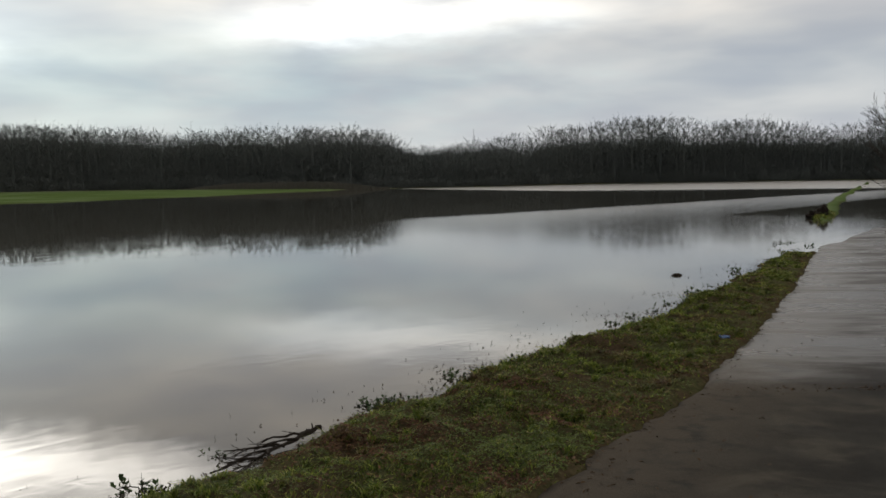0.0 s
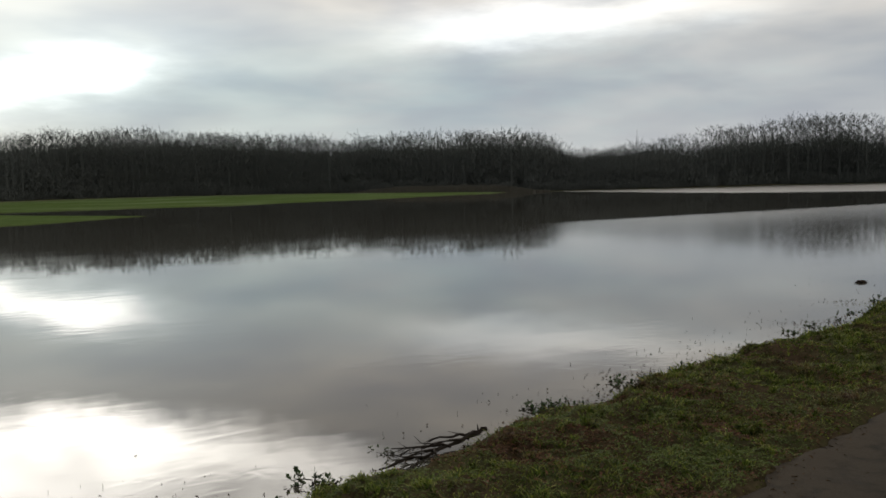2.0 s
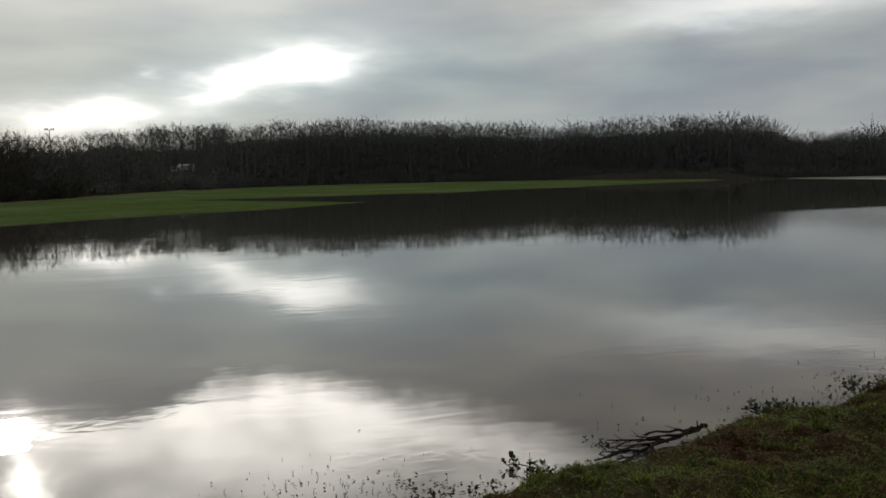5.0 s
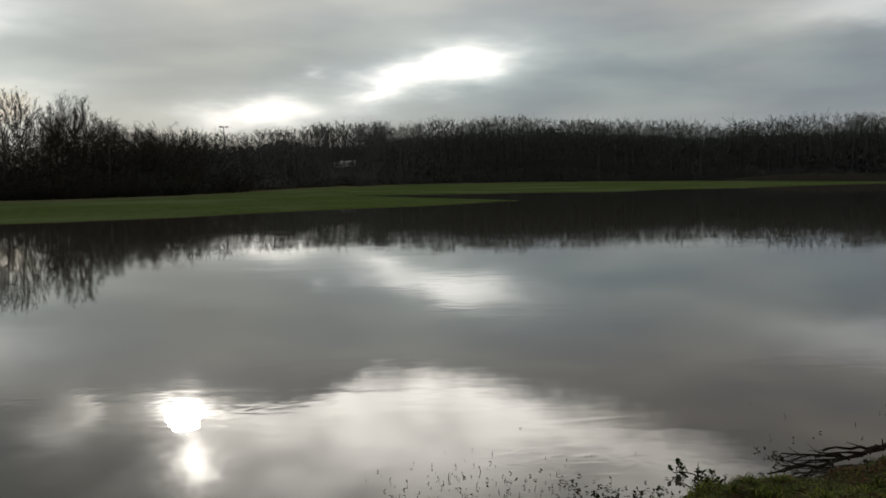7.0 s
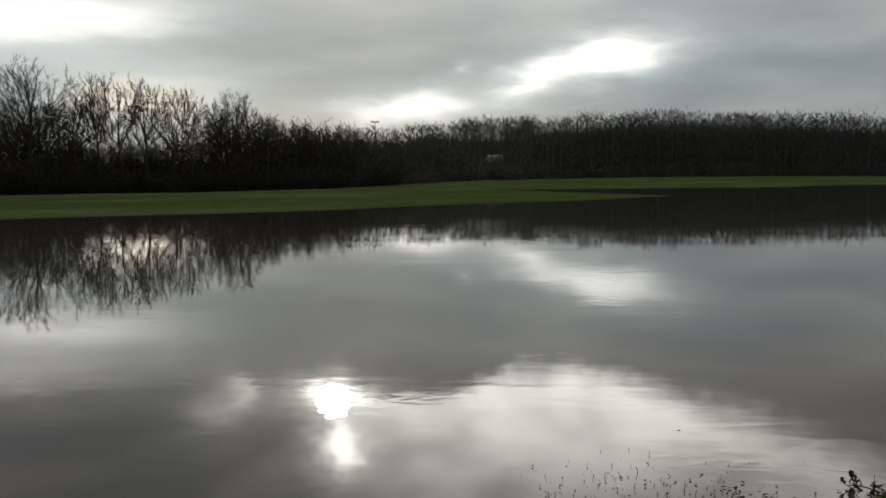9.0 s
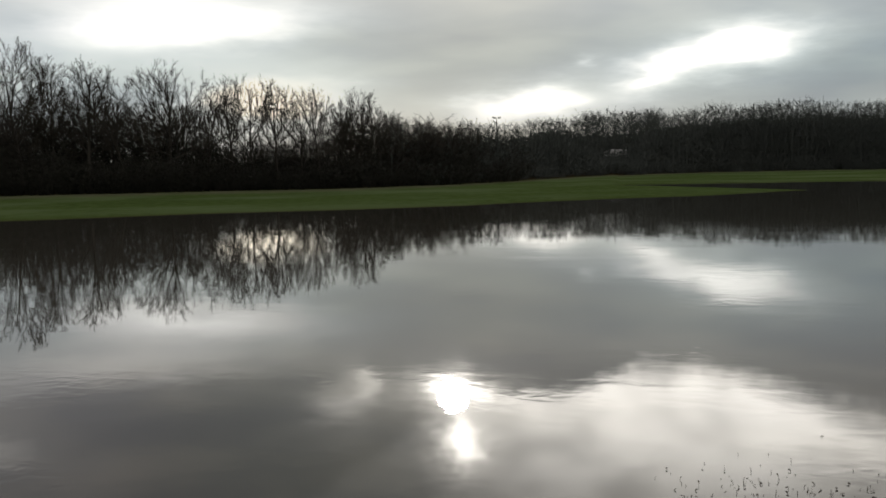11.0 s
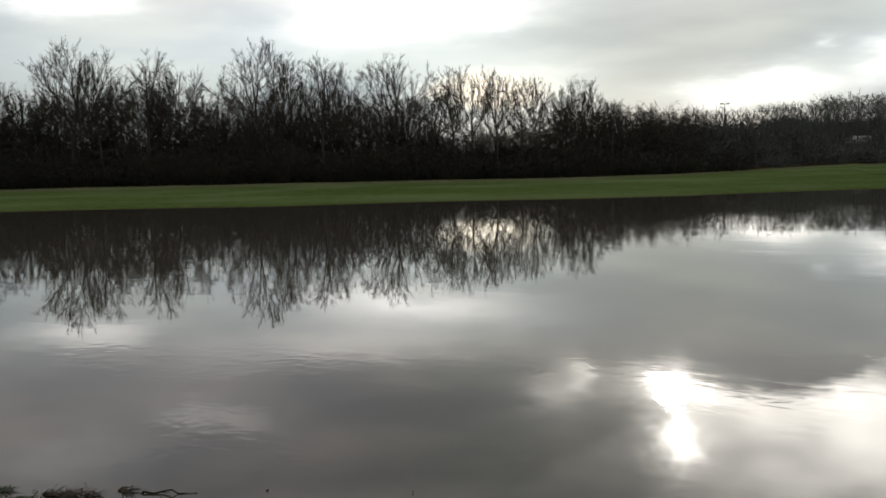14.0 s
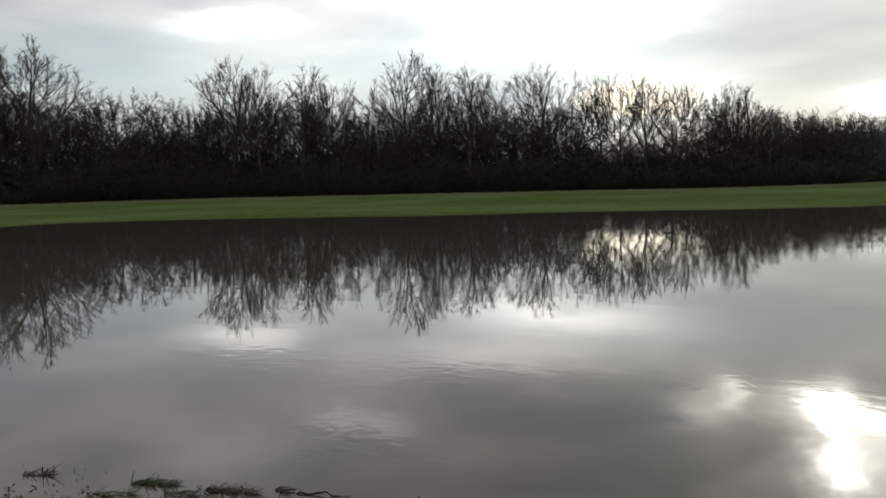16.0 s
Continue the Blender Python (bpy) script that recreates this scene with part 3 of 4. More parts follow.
def make_tree(seed, H=13.5, spread=0.25, base=0.3, limbs=11, steep=0.75, subs=0.34, twigs=0.19, hairs=8, w=0.0128):
    """A bare tree: a bole, upswept limbs that fan out to a rounded crown, side branches, twigs and twig tips."""
    rng = np.random.RandomState(seed)
    V, F, T = [], [], []
    lean = Vector((rng.normal(0, 0.05), rng.normal(0, 0.05), 1))
    trunk = grow(rng, Vector((0, 0, -0.3)), lean, H * 0.86 + 0.3, 12, 0.06, 0.10)
    r0 = H * 0.0118
    girth = [r0 * (1.45 if i == 0 else 1.0) * max(0.0, 1 - i / 12.4) ** 0.85 + 0.008 for i in range(13)]
    tube(V, F, trunk, girth, 7)
    low = base * H * 0.85
    heart, half = Vector((trunk[8].x, trunk[8].y, (H + low) / 2)), (H - low) / 2
    lobes = [(Vector(rng.normal(0, 1, 3)).normalized(), rng.uniform(-0.16, 0.16)) for _ in range(7)]

    def room(p, d):
        """How far it is from p to the crown's outline, going d."""
        q = Vector(((p.x - heart.x) / (spread * H), (p.y - heart.y) / (spread * H), (p.z - heart.z) / half))
        v = Vector((d.x / (spread * H), d.y / (spread * H), d.z / half))
        a, b, c = v.dot(v), q.dot(v), q.dot(q) - 1
        disc = b * b - a * c
        if disc <= 0:
            return 0.35
        t = (-b + math.sqrt(disc)) / a
        out = (q + v * t).normalized() if t > 0 else d
        return max(0.35, t * (1 + sum(h * max(0.0, out.dot(k)) ** 2 for k, h in lobes)))

    def bare_end(line, r, tip, sides):
        n = len(line) - 1
        tube(V, F, line, [r + (tip - r) * (m / n) ** 0.8 for m in range(n + 1)], sides)

    def spray(line, L, per, reach, n_tip):
        for k in range(max(3, int(L / per))):
            p, e = along(line, 0.18 + 0.82 * rng.uniform(0, 1) ** 0.8)
            t = (side(rng, e, rng.uniform(0.3, 0.85)) + Vector((0, 0, 0.22))).normalized()
            l2 = min(reach * rng.uniform(0.55, 1.25), room(p, t) + 0.22)
            spike(T, rng, p, t, l2, w)
            for h in range(n_tip):
                q = p + t * (l2 * (0.25 + 0.7 * rng.uniform()))
                spike(T, rng, q, (side(rng, t, rng.uniform(0.3, 0.75)) + Vector((0, 0, 0.15))).normalized(), l2 * rng.uniform(0.25, 0.5), w * 0.75)

    for i in range(limbs):
        off = steep * (0.14 + 1.2 * math.sqrt((i + 0.5) / limbs)) * rng.uniform(0.88, 1.12)
        u = base + (0.64 - base) * (1 - (i + rng.uniform(0, 0.9)) / limbs)
        p, d = along(trunk, u)
        a = i * 2.39996 + rng.uniform(-0.35, 0.35)
        d1 = Vector((math.cos(a) * math.sin(off), math.sin(a) * math.sin(off), math.cos(off)))
        L = room(p, (d1 + Vector((0, 0, 0.25))).normalized()) * rng.uniform(0.86, 1.02)
        limb = grow(rng, p, d1, L, 7, 0.075, 0.02)
        r1 = max(0.03, girth[min(11, int(u * 12))] * rng.uniform(0.45, 0.65))
        bare_end(limb, r1 * 1.15, 0.016, 5)
        n = max(4, int(L / subs))
        for j in range(n):
            v = 0.2 + 0.78 * (j + rng.uniform(0, 0.9)) / n
            q, e = along(limb, v)
            d2 = (side(rng, e, rng.uniform(0.45, 0.95)) + Vector((0, 0, 0.12))).normalized()
            L2 = min(room(q, d2) * rng.uniform(0.8, 1.0), (0.62 - 0.36 * v) * L * rng.uniform(0.7, 1.2) + 0.3)
            branch = grow(rng, q, d2, L2, 4, 0.10, 0.06)
            bare_end(branch, max(0.018, r1 * (0.62 - 0.34 * v)), 0.010, 3)
            spray(branch, L2, twigs, 0.62, hairs)
        spray(limb[4:], L * 0.4, twigs, 0.55, hairs)
    spray(trunk[9:], H * 0.25, twigs, 0.5, hairs)
    return mesh_from("trunk", V, F), triangles("crown", np.array([[tuple(c) for c in t] for t in T]))


def make_shrub(seed, H=6.0, R=2.6, stems=46, twigs=9, hairs=4, w=0.02):
    rng = np.random.RandomState(seed)
    V, F, T = [], [], []
    for i in range(stems):
        a, q = rng.uniform(0, 6.283), R * math.sqrt(rng.uniform(0, 1)) * 0.6
        L = H * rng.uniform(0.45, 1.05)
        stem = grow(rng, Vector((math.cos(a) * q, math.sin(a) * q, -0.2)), Vector((math.cos(a) * 0.35, math.sin(a) * 0.35, 1)), L, 5, 0.13, 0.02)
        tube(V, F, stem, [0.035 * (1 - k / 5.6) + 0.006 for k in range(6)], 3)
        for j in range(twigs):
            t, e = along(stem, 0.12 + 0.88 * (j + rng.uniform(0, 0.9)) / twigs)
            tl = L * 0.2 * rng.uniform(0.6, 1.3)
            tw = side(rng, e, rng.uniform(0.5, 1.2))
            spike(T, rng, t, tw, tl, w)
            for h in range(hairs):
                spike(T, rng, t + tw * tl * rng.uniform(0.1, 0.9), side(rng, tw, rng.uniform(0.3, 0.9)), tl * rng.uniform(0.4, 0.8), w * 0.8)
    return mesh_from("stems", V, F), triangles("twigs", np.array([[tuple(c) for c in t] for t in T]))


def stand(kind, meshes, mats, names, label, category, group):
    base = new(kind)
    base.empty_display_size = 0.5
    for me, mat, nm in zip(meshes, mats, names):
        part(nm, me, mat, base)
    return tagged(base, label, category, group)


def ground_z(p):
    return float(height(p[0], p[1]))


def put(first, used, p, turn, scale):
    """The first use of a kind moves the thing itself, each later use copies it."""
    m = Matrix.Translation(p) @ Matrix.Rotation(turn, 4, "Z")
    ob = first
    if first.name in used:
        ob = copy_thing(first, m)
    else:
        used.add(first.name)
        ob.matrix_basis = m
    ob.scale = scale
    return ob


rng = np.random.RandomState(11)
KINDS = [
    ("tall bare ash tree with upswept limbs at the wood's edge", dict(seed=1, spread=0.25, base=0.30, limbs=11, steep=0.72)),
    ("broad bare maple with a rounded twiggy crown", dict(seed=2, spread=0.30, base=0.27, limbs=13, steep=0.92)),
    ("slender bare alder among thick scrub", dict(seed=3, spread=0.19, base=0.30, limbs=9, steep=0.6)),
    ("bare oak with a dense round crown", dict(seed=4, spread=0.29, base=0.24, limbs=14, steep=0.95, subs=0.33)),
    ("bare poplar with steep thin branches", dict(seed=5, spread=0.18, base=0.24, limbs=10, steep=0.52)),
    ("bare field maple leaning over the scrub", dict(seed=6, spread=0.25, base=0.24, limbs=12, steep=0.8)),
]
used = set()
TREES = [stand("bare_tree", make_tree(**kw), (BARK, TWIG), ("trunk", "crown"), label, "tree", "trees at the wood's edge") for label, kw in KINDS]
# crown tops seen above the wood: azimuth, elevation, half width in degrees, kind
TALL = [
    (102.0, 7.6, 2.4, 3), (99.9, 7.2, 2.0, 5), (97.3, 8.5, 2.7, 1), (94.6, 5.3, 1.4, 2), (92.8, 5.4, 2.1, 5), (90.6, 5.0, 1.4, 2), (88.8, 4.9, 1.4, 5),
    (86.5, 7.2, 1.9, 0), (84.7, 7.0, 1.7, 3), (82.6, 6.7, 1.4, 4), (80.7, 6.4, 1.6, 1), (78.3, 4.9, 1.6, 5), (75.3, 7.6, 1.9, 0), (73.4, 6.9, 1.1, 4),
    (71.9, 7.0, 1.4, 2), (69.6, 6.1, 1.1, 4), (67.4, 6.9, 2.1, 1), (64.9, 5.1, 1.3, 5), (63.5, 5.8, 1.4, 0), (62.2, 5.9, 1.3, 5), (60.8, 5.5, 1.4, 0),
    (59.3, 5.4, 1.3, 5), (58.1, 5.3, 1.4, 3), (56.8, 4.6, 1.2, 5), (55.7, 5.1, 1.5, 3), (54.4, 4.1, 0.95, 5), (53.2, 3.7, 0.8, 3), (51.9, 3.4, 0.75, 5), (50.7, 3.1, 0.65, 2), (49.6, 3.0, 0.65, 5), (48.6, 2.9, 0.6, 2),
]
for az_t, el_t, wide, k in TALL:
    r = float(wood_front(az_t)) + rng.uniform(2.0, 5.0)
    p = at(az_t, r)
    p.z = ground_z(p)
    s = (1.85 + r * math.tan(radians(el_t)) - p.z) / 13.1
    w = r * math.tan(radians(wide)) / (KINDS[k][1]["spread"] * 10.4)
    put(TREES[k], used, p, rng.uniform(0, 6.28), (w, w, s))
SKYLINE = ([48, 51, 54, 58, 62, 66, 70, 74, 78, 82, 86, 90, 94, 98, 105, 130], [2.6, 3.0, 4.0, 4.6, 4.9, 4.7, 4.9, 5.4, 4.3, 5.2, 5.4, 4.1, 4.6, 5.8, 6.0, 6.0])
a = 50.0
while a < 108:
    a += 1.3 * rng.uniform(0.6, 1.4)
    r = float(wood_front(a)) + 6.0 + rng.uniform(-2, 2)
    p = at(a, r)
    p.z = ground_z(p) - 0.1
    h = 1.85 + r * math.tan(radians(float(np.interp(a, *SKYLINE)) * (rng.uniform(0.38, 0.58) if 57 < a < 65 else rng.uniform(0.66, 0.98)))) - p.z
    s = h / 13.5
    put(TREES[rng.randint(6)], used, p, rng.uniform(0, 6.28), (s * 1.4, s * 1.4, s))
SHRUBS = [stand("scrub_bush", make_shrub(40 + i, R=2.6 + 0.4 * i, stems=52, twigs=9, hairs=4, w=0.026), (SCRUB, SCRUB), ("wood", "crown"), label, "bush", "scrub under the trees")
          for i, label in enumerate(("dense leafless hawthorn scrub under the trees", "tangled bare blackthorn thicket beside the meadow", "tall leafless willow scrub at the wood's edge"))]
for back, gap, lo, hi in ((0.5, 1.4, 0.35, 0.85), (4.0, 1.4, 0.5, 1.15), (8.0, 1.4, 0.7, 1.35), (12.0, 1.3, 0.8, 1.4)):
    a = 45.0
    while a < 112:
        a += gap * rng.uniform(0.7, 1.3)
        r = float(wood_front(a)) + back + rng.uniform(-1, 1)
        p = at(a, r)
        p.z = ground_z(p) - 0.1
        s = rng.uniform(lo, hi) * (0.68 if 57 < a < 65 else 1.0)
        put(SHRUBS[rng.randint(3)], used, p, rng.uniform(0, 6.28), (1.15, 1.15, s))


# ---- the distant woods: one dense mass of bare trees ----
def soft_tree(seed, limbs=27, subs=4, hairs=10):
    """A plain bare tree of unit height for the woods behind, as triangles: bole, steep limbs, branches, twigs."""
    q = np.random.RandomState(seed)
    tri = []

    def blade(p, e, half):
        n = np.cross(e, q.normal(0, 1, 3))
        n *= half / np.linalg.norm(n)
        tri.append((p - n, p + n, p + e))

    def bend(d, off, up):
        n = np.cross(d, q.normal(0, 1, 3))
        v = d * math.cos(off) + n / np.linalg.norm(n) * math.sin(off) + np.array([0, 0, up])
        return v / np.linalg.norm(v)

    wide = q.uniform(0.95, 1.4)
    for _ in range(3):
        blade(np.zeros(3), np.array([q.normal(0, 0.01), q.normal(0, 0.01), 0.97]), 0.0085)
    for i in range(limbs):
        u = 0.2 + 0.72 * (i + q.uniform()) / limbs
        off = 0.95 * (1.15 - 0.75 * u) * wide
        a = i * 2.4 + q.normal(0, 0.3)
        d1 = np.array([math.cos(a) * math.sin(off), math.sin(a) * math.sin(off), math.cos(off)])
        L = min(0.23 * wide, 1.04 - u) * q.uniform(0.7, 1.1)
        p1 = np.array([0, 0, u])
        blade(p1, d1 * L, 0.0022)
        for j in range(subs):
            p2 = p1 + d1 * L * (0.25 + 0.7 * (j + q.uniform()) / subs)
            d2 = bend(d1, q.uniform(0.3, 0.7), 0.25)
            l2 = L * q.uniform(0.35, 0.65)
            blade(p2, d2 * l2, 0.0012)
            for k in range(hairs):
                blade(p2 + d2 * l2 * q.uniform(0.15, 1.0), bend(d2, q.uniform(0.3, 0.8), 0.2) * q.uniform(0.025, 0.052), 0.0012)
    return np.array(tri)


def scatter(name, protos, spots, mat, label, category):
    out = []
    for (x, y, z), h, wide, turn, k in spots:
        c, s = math.cos(turn), math.sin(turn)
        v = protos[k] * np.array([wide * h, wide * h, h])
        out.append(np.stack([v[..., 0] * c - v[..., 1] * s + x, v[..., 0] * s + v[..., 1] * c + y, v[..., 2] + z], -1))
    ob = part(name, triangles(name, np.concatenate(out)), mat)
    return tagged(ob, label, category, kind="stuff")


FAR_LINE = ([-36, -30, -24, -21, -16, -13, -11, -8, -6.3, -4.5, -2.8, 0.5, 2.4, 3.1, 3.9, 5.8, 11, 16, 22, 25, 30.5, 36, 41, 46.7, 50, 53],
            [2.8, 2.8, 2.75, 2.75, 3.05, 3.3, 3.4, 3.1, 2.85, 2.5, 2.4, 2.1, 2.15, 2.5, 2.95, 3.2, 3.1, 3.0, 3.2, 3.4, 3.55, 3.25, 3.1, 2.8, 2.75, 3.2])
protos = [soft_tree(70 + i) for i in range(6)]
spots = []
for back, gap, lo in ((1.0, 2.0, 0.80), (6.0, 1.9, 0.84), (12.0, 1.9, 0.86), (19.0, 2.0, 0.88)):
    a = -36.0
    while a < 53:
        r = float(wood_front(a)) + back + rng.uniform(-2, 2)
        a += math.degrees(gap * rng.uniform(0.5, 1.5) / r)
        p = at(a, r)
        z = ground_z(p)
        h = 1.85 + r * math.tan(radians(float(np.interp(a, *FAR_LINE)))) - z
        if 37.8 < a < 41.6 and rng.uniform() < 0.6:
            continue
        tall = 0.985 + 0.05 * float(waves(p.x, p.y, 0.16, 77))
        if a > -4:
            tall *= rng.uniform(lo, 1.03)
        elif back < 2 or rng.uniform() < 0.22:
            tall *= rng.uniform(0.92, 1.06)
        else:
            tall *= rng.uniform(0.68, 0.86)
        spots.append(((p.x, p.y, z), h * tall, rng.uniform(1.2, 1.7), rng.uniform(0, 6.28), rng.randint(6)))
for back in (11.0, 16.0, 22.0, 28.0):
    a = 50.0
    while a < 125:
        a += 0.75 * rng.uniform(0.5, 1.5)
        r = float(wood_front(a)) + back + rng.uniform(-2, 2)
        p = at(a, r)
        z = ground_z(p)
        h = (1.85 + r * math.tan(radians(float(np.interp(a, *SKYLINE)))) - z) * (rng.uniform(0.32, 0.5) if 57 < a < 65 else rng.uniform(0.58, 0.9))
        spots.append(((p.x, p.y, z), h, rng.uniform(1.1, 1.5), rng.uniform(0, 6.28), rng.randint(6)))
for k in range(60):
    p = at(rng.uniform(36.6, 41.8), 240 + rng.uniform(0, 16))
    spots.append(((p.x, p.y, ground_z(p)), rng.uniform(10.0, 13.0), 1.3, rng.uniform(0, 6.28), rng.randint(6)))
scatter("far_wood", protos, spots, FAR_TWIG_HAZED, "dense leafless woodland beyond the flood", "woodland")
bushes = []
for i in range(4):
    q = np.random.RandomState(90 + i)
    m = 620
    b = q.uniform(0, 6.283, m)
    foot = np.column_stack([np.cos(b), np.sin(b), np.zeros(m)]) * np.sqrt(q.uniform(0, 0.16, m))[:, None]
    foot[:, 2] = q.uniform(0, 0.82, m) * (1 - 1.6 * (foot[:, :2] ** 2).sum(1))
    d = q.normal(0, 0.55, (m, 3)) + np.array([0, 0, 0.7])
    d /= np.linalg.norm(d, axis=1)[:, None]
    n = np.cross(d, q.normal(0, 1, (m, 3)))
    n *= 0.0095 / np.linalg.norm(n, axis=1)[:, None]
    bushes.append(np.stack([foot - n, foot + n, foot + d * q.uniform(0.12, 0.26, m)[:, None]], 1))
spots = []
for back, gap, lo, hi in ((-0.5, 1.9, 0.16, 0.34), (3.0, 1.8, 0.4, 0.66), (8.0, 1.9, 0.6, 0.86), (14.0, 1.8, 0.78, 0.98), (20.0, 1.7, 0.86, 1.03)):
    a = -36.0
    while a < 51:
        r = float(wood_front(a)) + back + rng.uniform(-1, 1)
        a += math.degrees(gap * rng.uniform(0.5, 1.5) / r)
        p = at(a, r)
        z = ground_z(p) - 0.1
        h = (1.85 + r * math.tan(radians(float(np.interp(a, *FAR_LINE)))) - z) * rng.uniform(lo, hi) * (1.0 if a > -4 else 0.83)
        h = min(h, 3.1 + 3.0 * max(0.0, abs(a - 39.8) - 1.1))
        spots.append(((p.x, p.y, z), h, rng.uniform(0.8, 1.1) * (1.0 if h > 3.5 else 1.6), rng.uniform(0, 6.28), rng.randint(4)))
for k in range(56):
    p = at(rng.uniform(36.5, 42.0), 242 + rng.uniform(0, 12))
    spots.append(((p.x, p.y, ground_z(p)), rng.uniform(6.0, 9.0), 1.0, rng.uniform(0, 6.28), rng.randint(4)))
scatter("far_scrub", bushes, spots, FAR_TWIG_HAZED, "dark leafless scrub along the far wood's foot", "scrub")

# ---- trees beside the far end of the path ----
for a, r, s, k in ((-27.6, 56.0, 0.56, 1), (-29.6, 50.0, 0.62, 3), (-34.5, 56.0, 0.95, 3), (-38.0, 50.0, 0.90, 5), (-43.0, 55.0, 1.0, 0), (-32.5, 66.0, 0.85, 2), (-50.0, 52.0, 1.0, 1)):
    p = at(a, r)
    p.z = ground_z(p) - 0.1
    put(TREES[k], used, p, rng.uniform(0, 6.28), (s, s, s))
for a, r, s in ((-28.8, 66.0, 0.55), (-29.8, 58.0, 0.6), (-31.5, 55.0, 0.8), (-34.0, 60.0, 1.0), (-36.5, 55.0, 0.9), (-40.0, 58.0, 1.0), (-45.0, 56.0, 1.0)):
    p = at(a, r)
    p.z = ground_z(p) - 0.1
    put(SHRUBS[rng.randint(3)], used, p, rng.uniform(0, 6.28), (1.0, 1.0, s))


# ---- reeds before the far wood ----
def build_reeds():
    q = np.random.RandomState(33)
    n = 5200
    a = q.uniform(3.4, 17.0, n)
    r = np.interp(a, *WOOD) - q.uniform(1.0, 13.0, n)
    x, y = -np.sin(np.radians(a)) * r, np.cos(np.radians(a)) * r
    z = height(x, y)
    h = q.uniform(1.2, 2.2, n) * (0.75 + 0.25 * waves(x, y, 0.12, 34)) * smooth(17.0 - a, 0, 4) * (0.25 + 0.75 * smooth(a, 3.6, 6.5)) + 0.1
    foot = np.column_stack([x, y, z - 0.05])
    w = np.column_stack([np.cos(np.radians(a)), np.sin(np.radians(a)), 0 * a]) * q.uniform(0.03, 0.09, n)[:, None]
    tip = foot + np.column_stack([q.normal(0, 0.25, n), q.normal(0, 0.25, n), h])
    ob = part("reed_bed", triangles("reed_bed", np.stack([foot - w, foot + w, tip], 1)), REED)
    tagged(ob, "bed of dry brown reeds before the far wood", "reeds", kind="stuff")


build_reeds()


# ---- grass on the bank ----
def build_grass(name, n_try, y_lo, y_hi, reach, dens, seed, tall):
    q = np.random.RandomState(seed)
    y = q.uniform(y_lo, y_hi, n_try)
    x = np.interp(y, [p[1] for p in KERB], [p[0] for p in KERB]) - q.uniform(-0.15, reach, n_try)
    s, _ = signed(WATERLINE, x, y)
    k, _ = signed(KERB, x, y)
    r = np.hypot(x, y)
    z = height(x, y)
    clump = waves(x, y, 3.4, 51) + 0.6 * waves(x, y, 9.0, 52)
    keep = (z > 0.005) & (k < 0.07 + 0.10 * waves(x, y, 5.0, 53) + 0.07 * waves(x, y, 17.0, 55)) & (s > -0.45) & (r > 3.0) & (r < 45)
    keep &= q.uniform(0, 1, n_try) < dens(r) * np.clip(0.78 + 0.5 * clump, 0.12, 1) * (0.25 + 0.75 * smooth(-k, -0.05, 0.3))
    x, y, z, s, clump, r, k = (v[keep] for v in (x, y, z, s, clump, r, k))
    n = len(x)
    h = tall * q.uniform(0.5, 1.25, n) * (1 + 0.5 * np.clip(clump, -0.8, 1.6)) * (1 + 0.6 * np.clip(waves(x, y, 16.0, 54), -0.8, 1.5))
    h *= 1 + 0.7 * smooth(s, 0.5, 0.0)
    h *= 0.55 + 0.45 * smooth(-k, 0.0, 0.35)
    a, lean = q.uniform(0, 6.283, n), q.normal(0, 1.05, (n, 2))
    wide = (0.0016 + 0.0006 * r) * q.uniform(0.6, 1.3, n)
    side_v = np.column_stack([np.cos(a), np.sin(a), 0 * a]) * wide[:, None]
    foot = np.column_stack([x, y, z - 0.006])
    mid = foot + np.column_stack([lean[:, 0] * h * 0.35, lean[:, 1] * h * 0.35, h * 0.62])
    tip = foot + np.column_stack([lean[:, 0] * h, lean[:, 1] * h, h * 0.92])
    V = np.stack([foot - side_v, foot + side_v, mid - side_v * 0.7, mid + side_v * 0.7, tip], 1)
    me = bpy.data.meshes.new(name)
    me.vertices.add(5 * n)
    me.vertices.foreach_set("co", V.astype(np.float32).ravel())
    idx = np.array([0, 1, 3, 0, 3, 2, 2, 3, 4])[None, :] + 5 * np.arange(n)[:, None]
    me.loops.add(9 * n)
    me.loops.foreach_set("vertex_index", idx.astype(np.int32).ravel())
    me.polygons.add(3 * n)
    me.polygons.foreach_set("loop_start", np.arange(0, 9 * n, 3, dtype=np.int32))
    me.update(calc_edges=True)
    return part(name, me, BLADES)


tagged(build_grass("bank_grass", 420000, -4.0, 22.6, 4.0, lambda r: np.clip(1.3 - r * 0.045, 0.28, 1), 61, 0.024),
       "short damp grass with brown patches on the bank", "grass", kind="stuff")
tagged(build_grass("verge_grass", 30000, 31.0, 60.0, 4.0, lambda r: 0.8 + 0 * r, 62, 0.08),
       "yellow-green grass on the verge beyond the flooded path", "grass", kind="stuff")


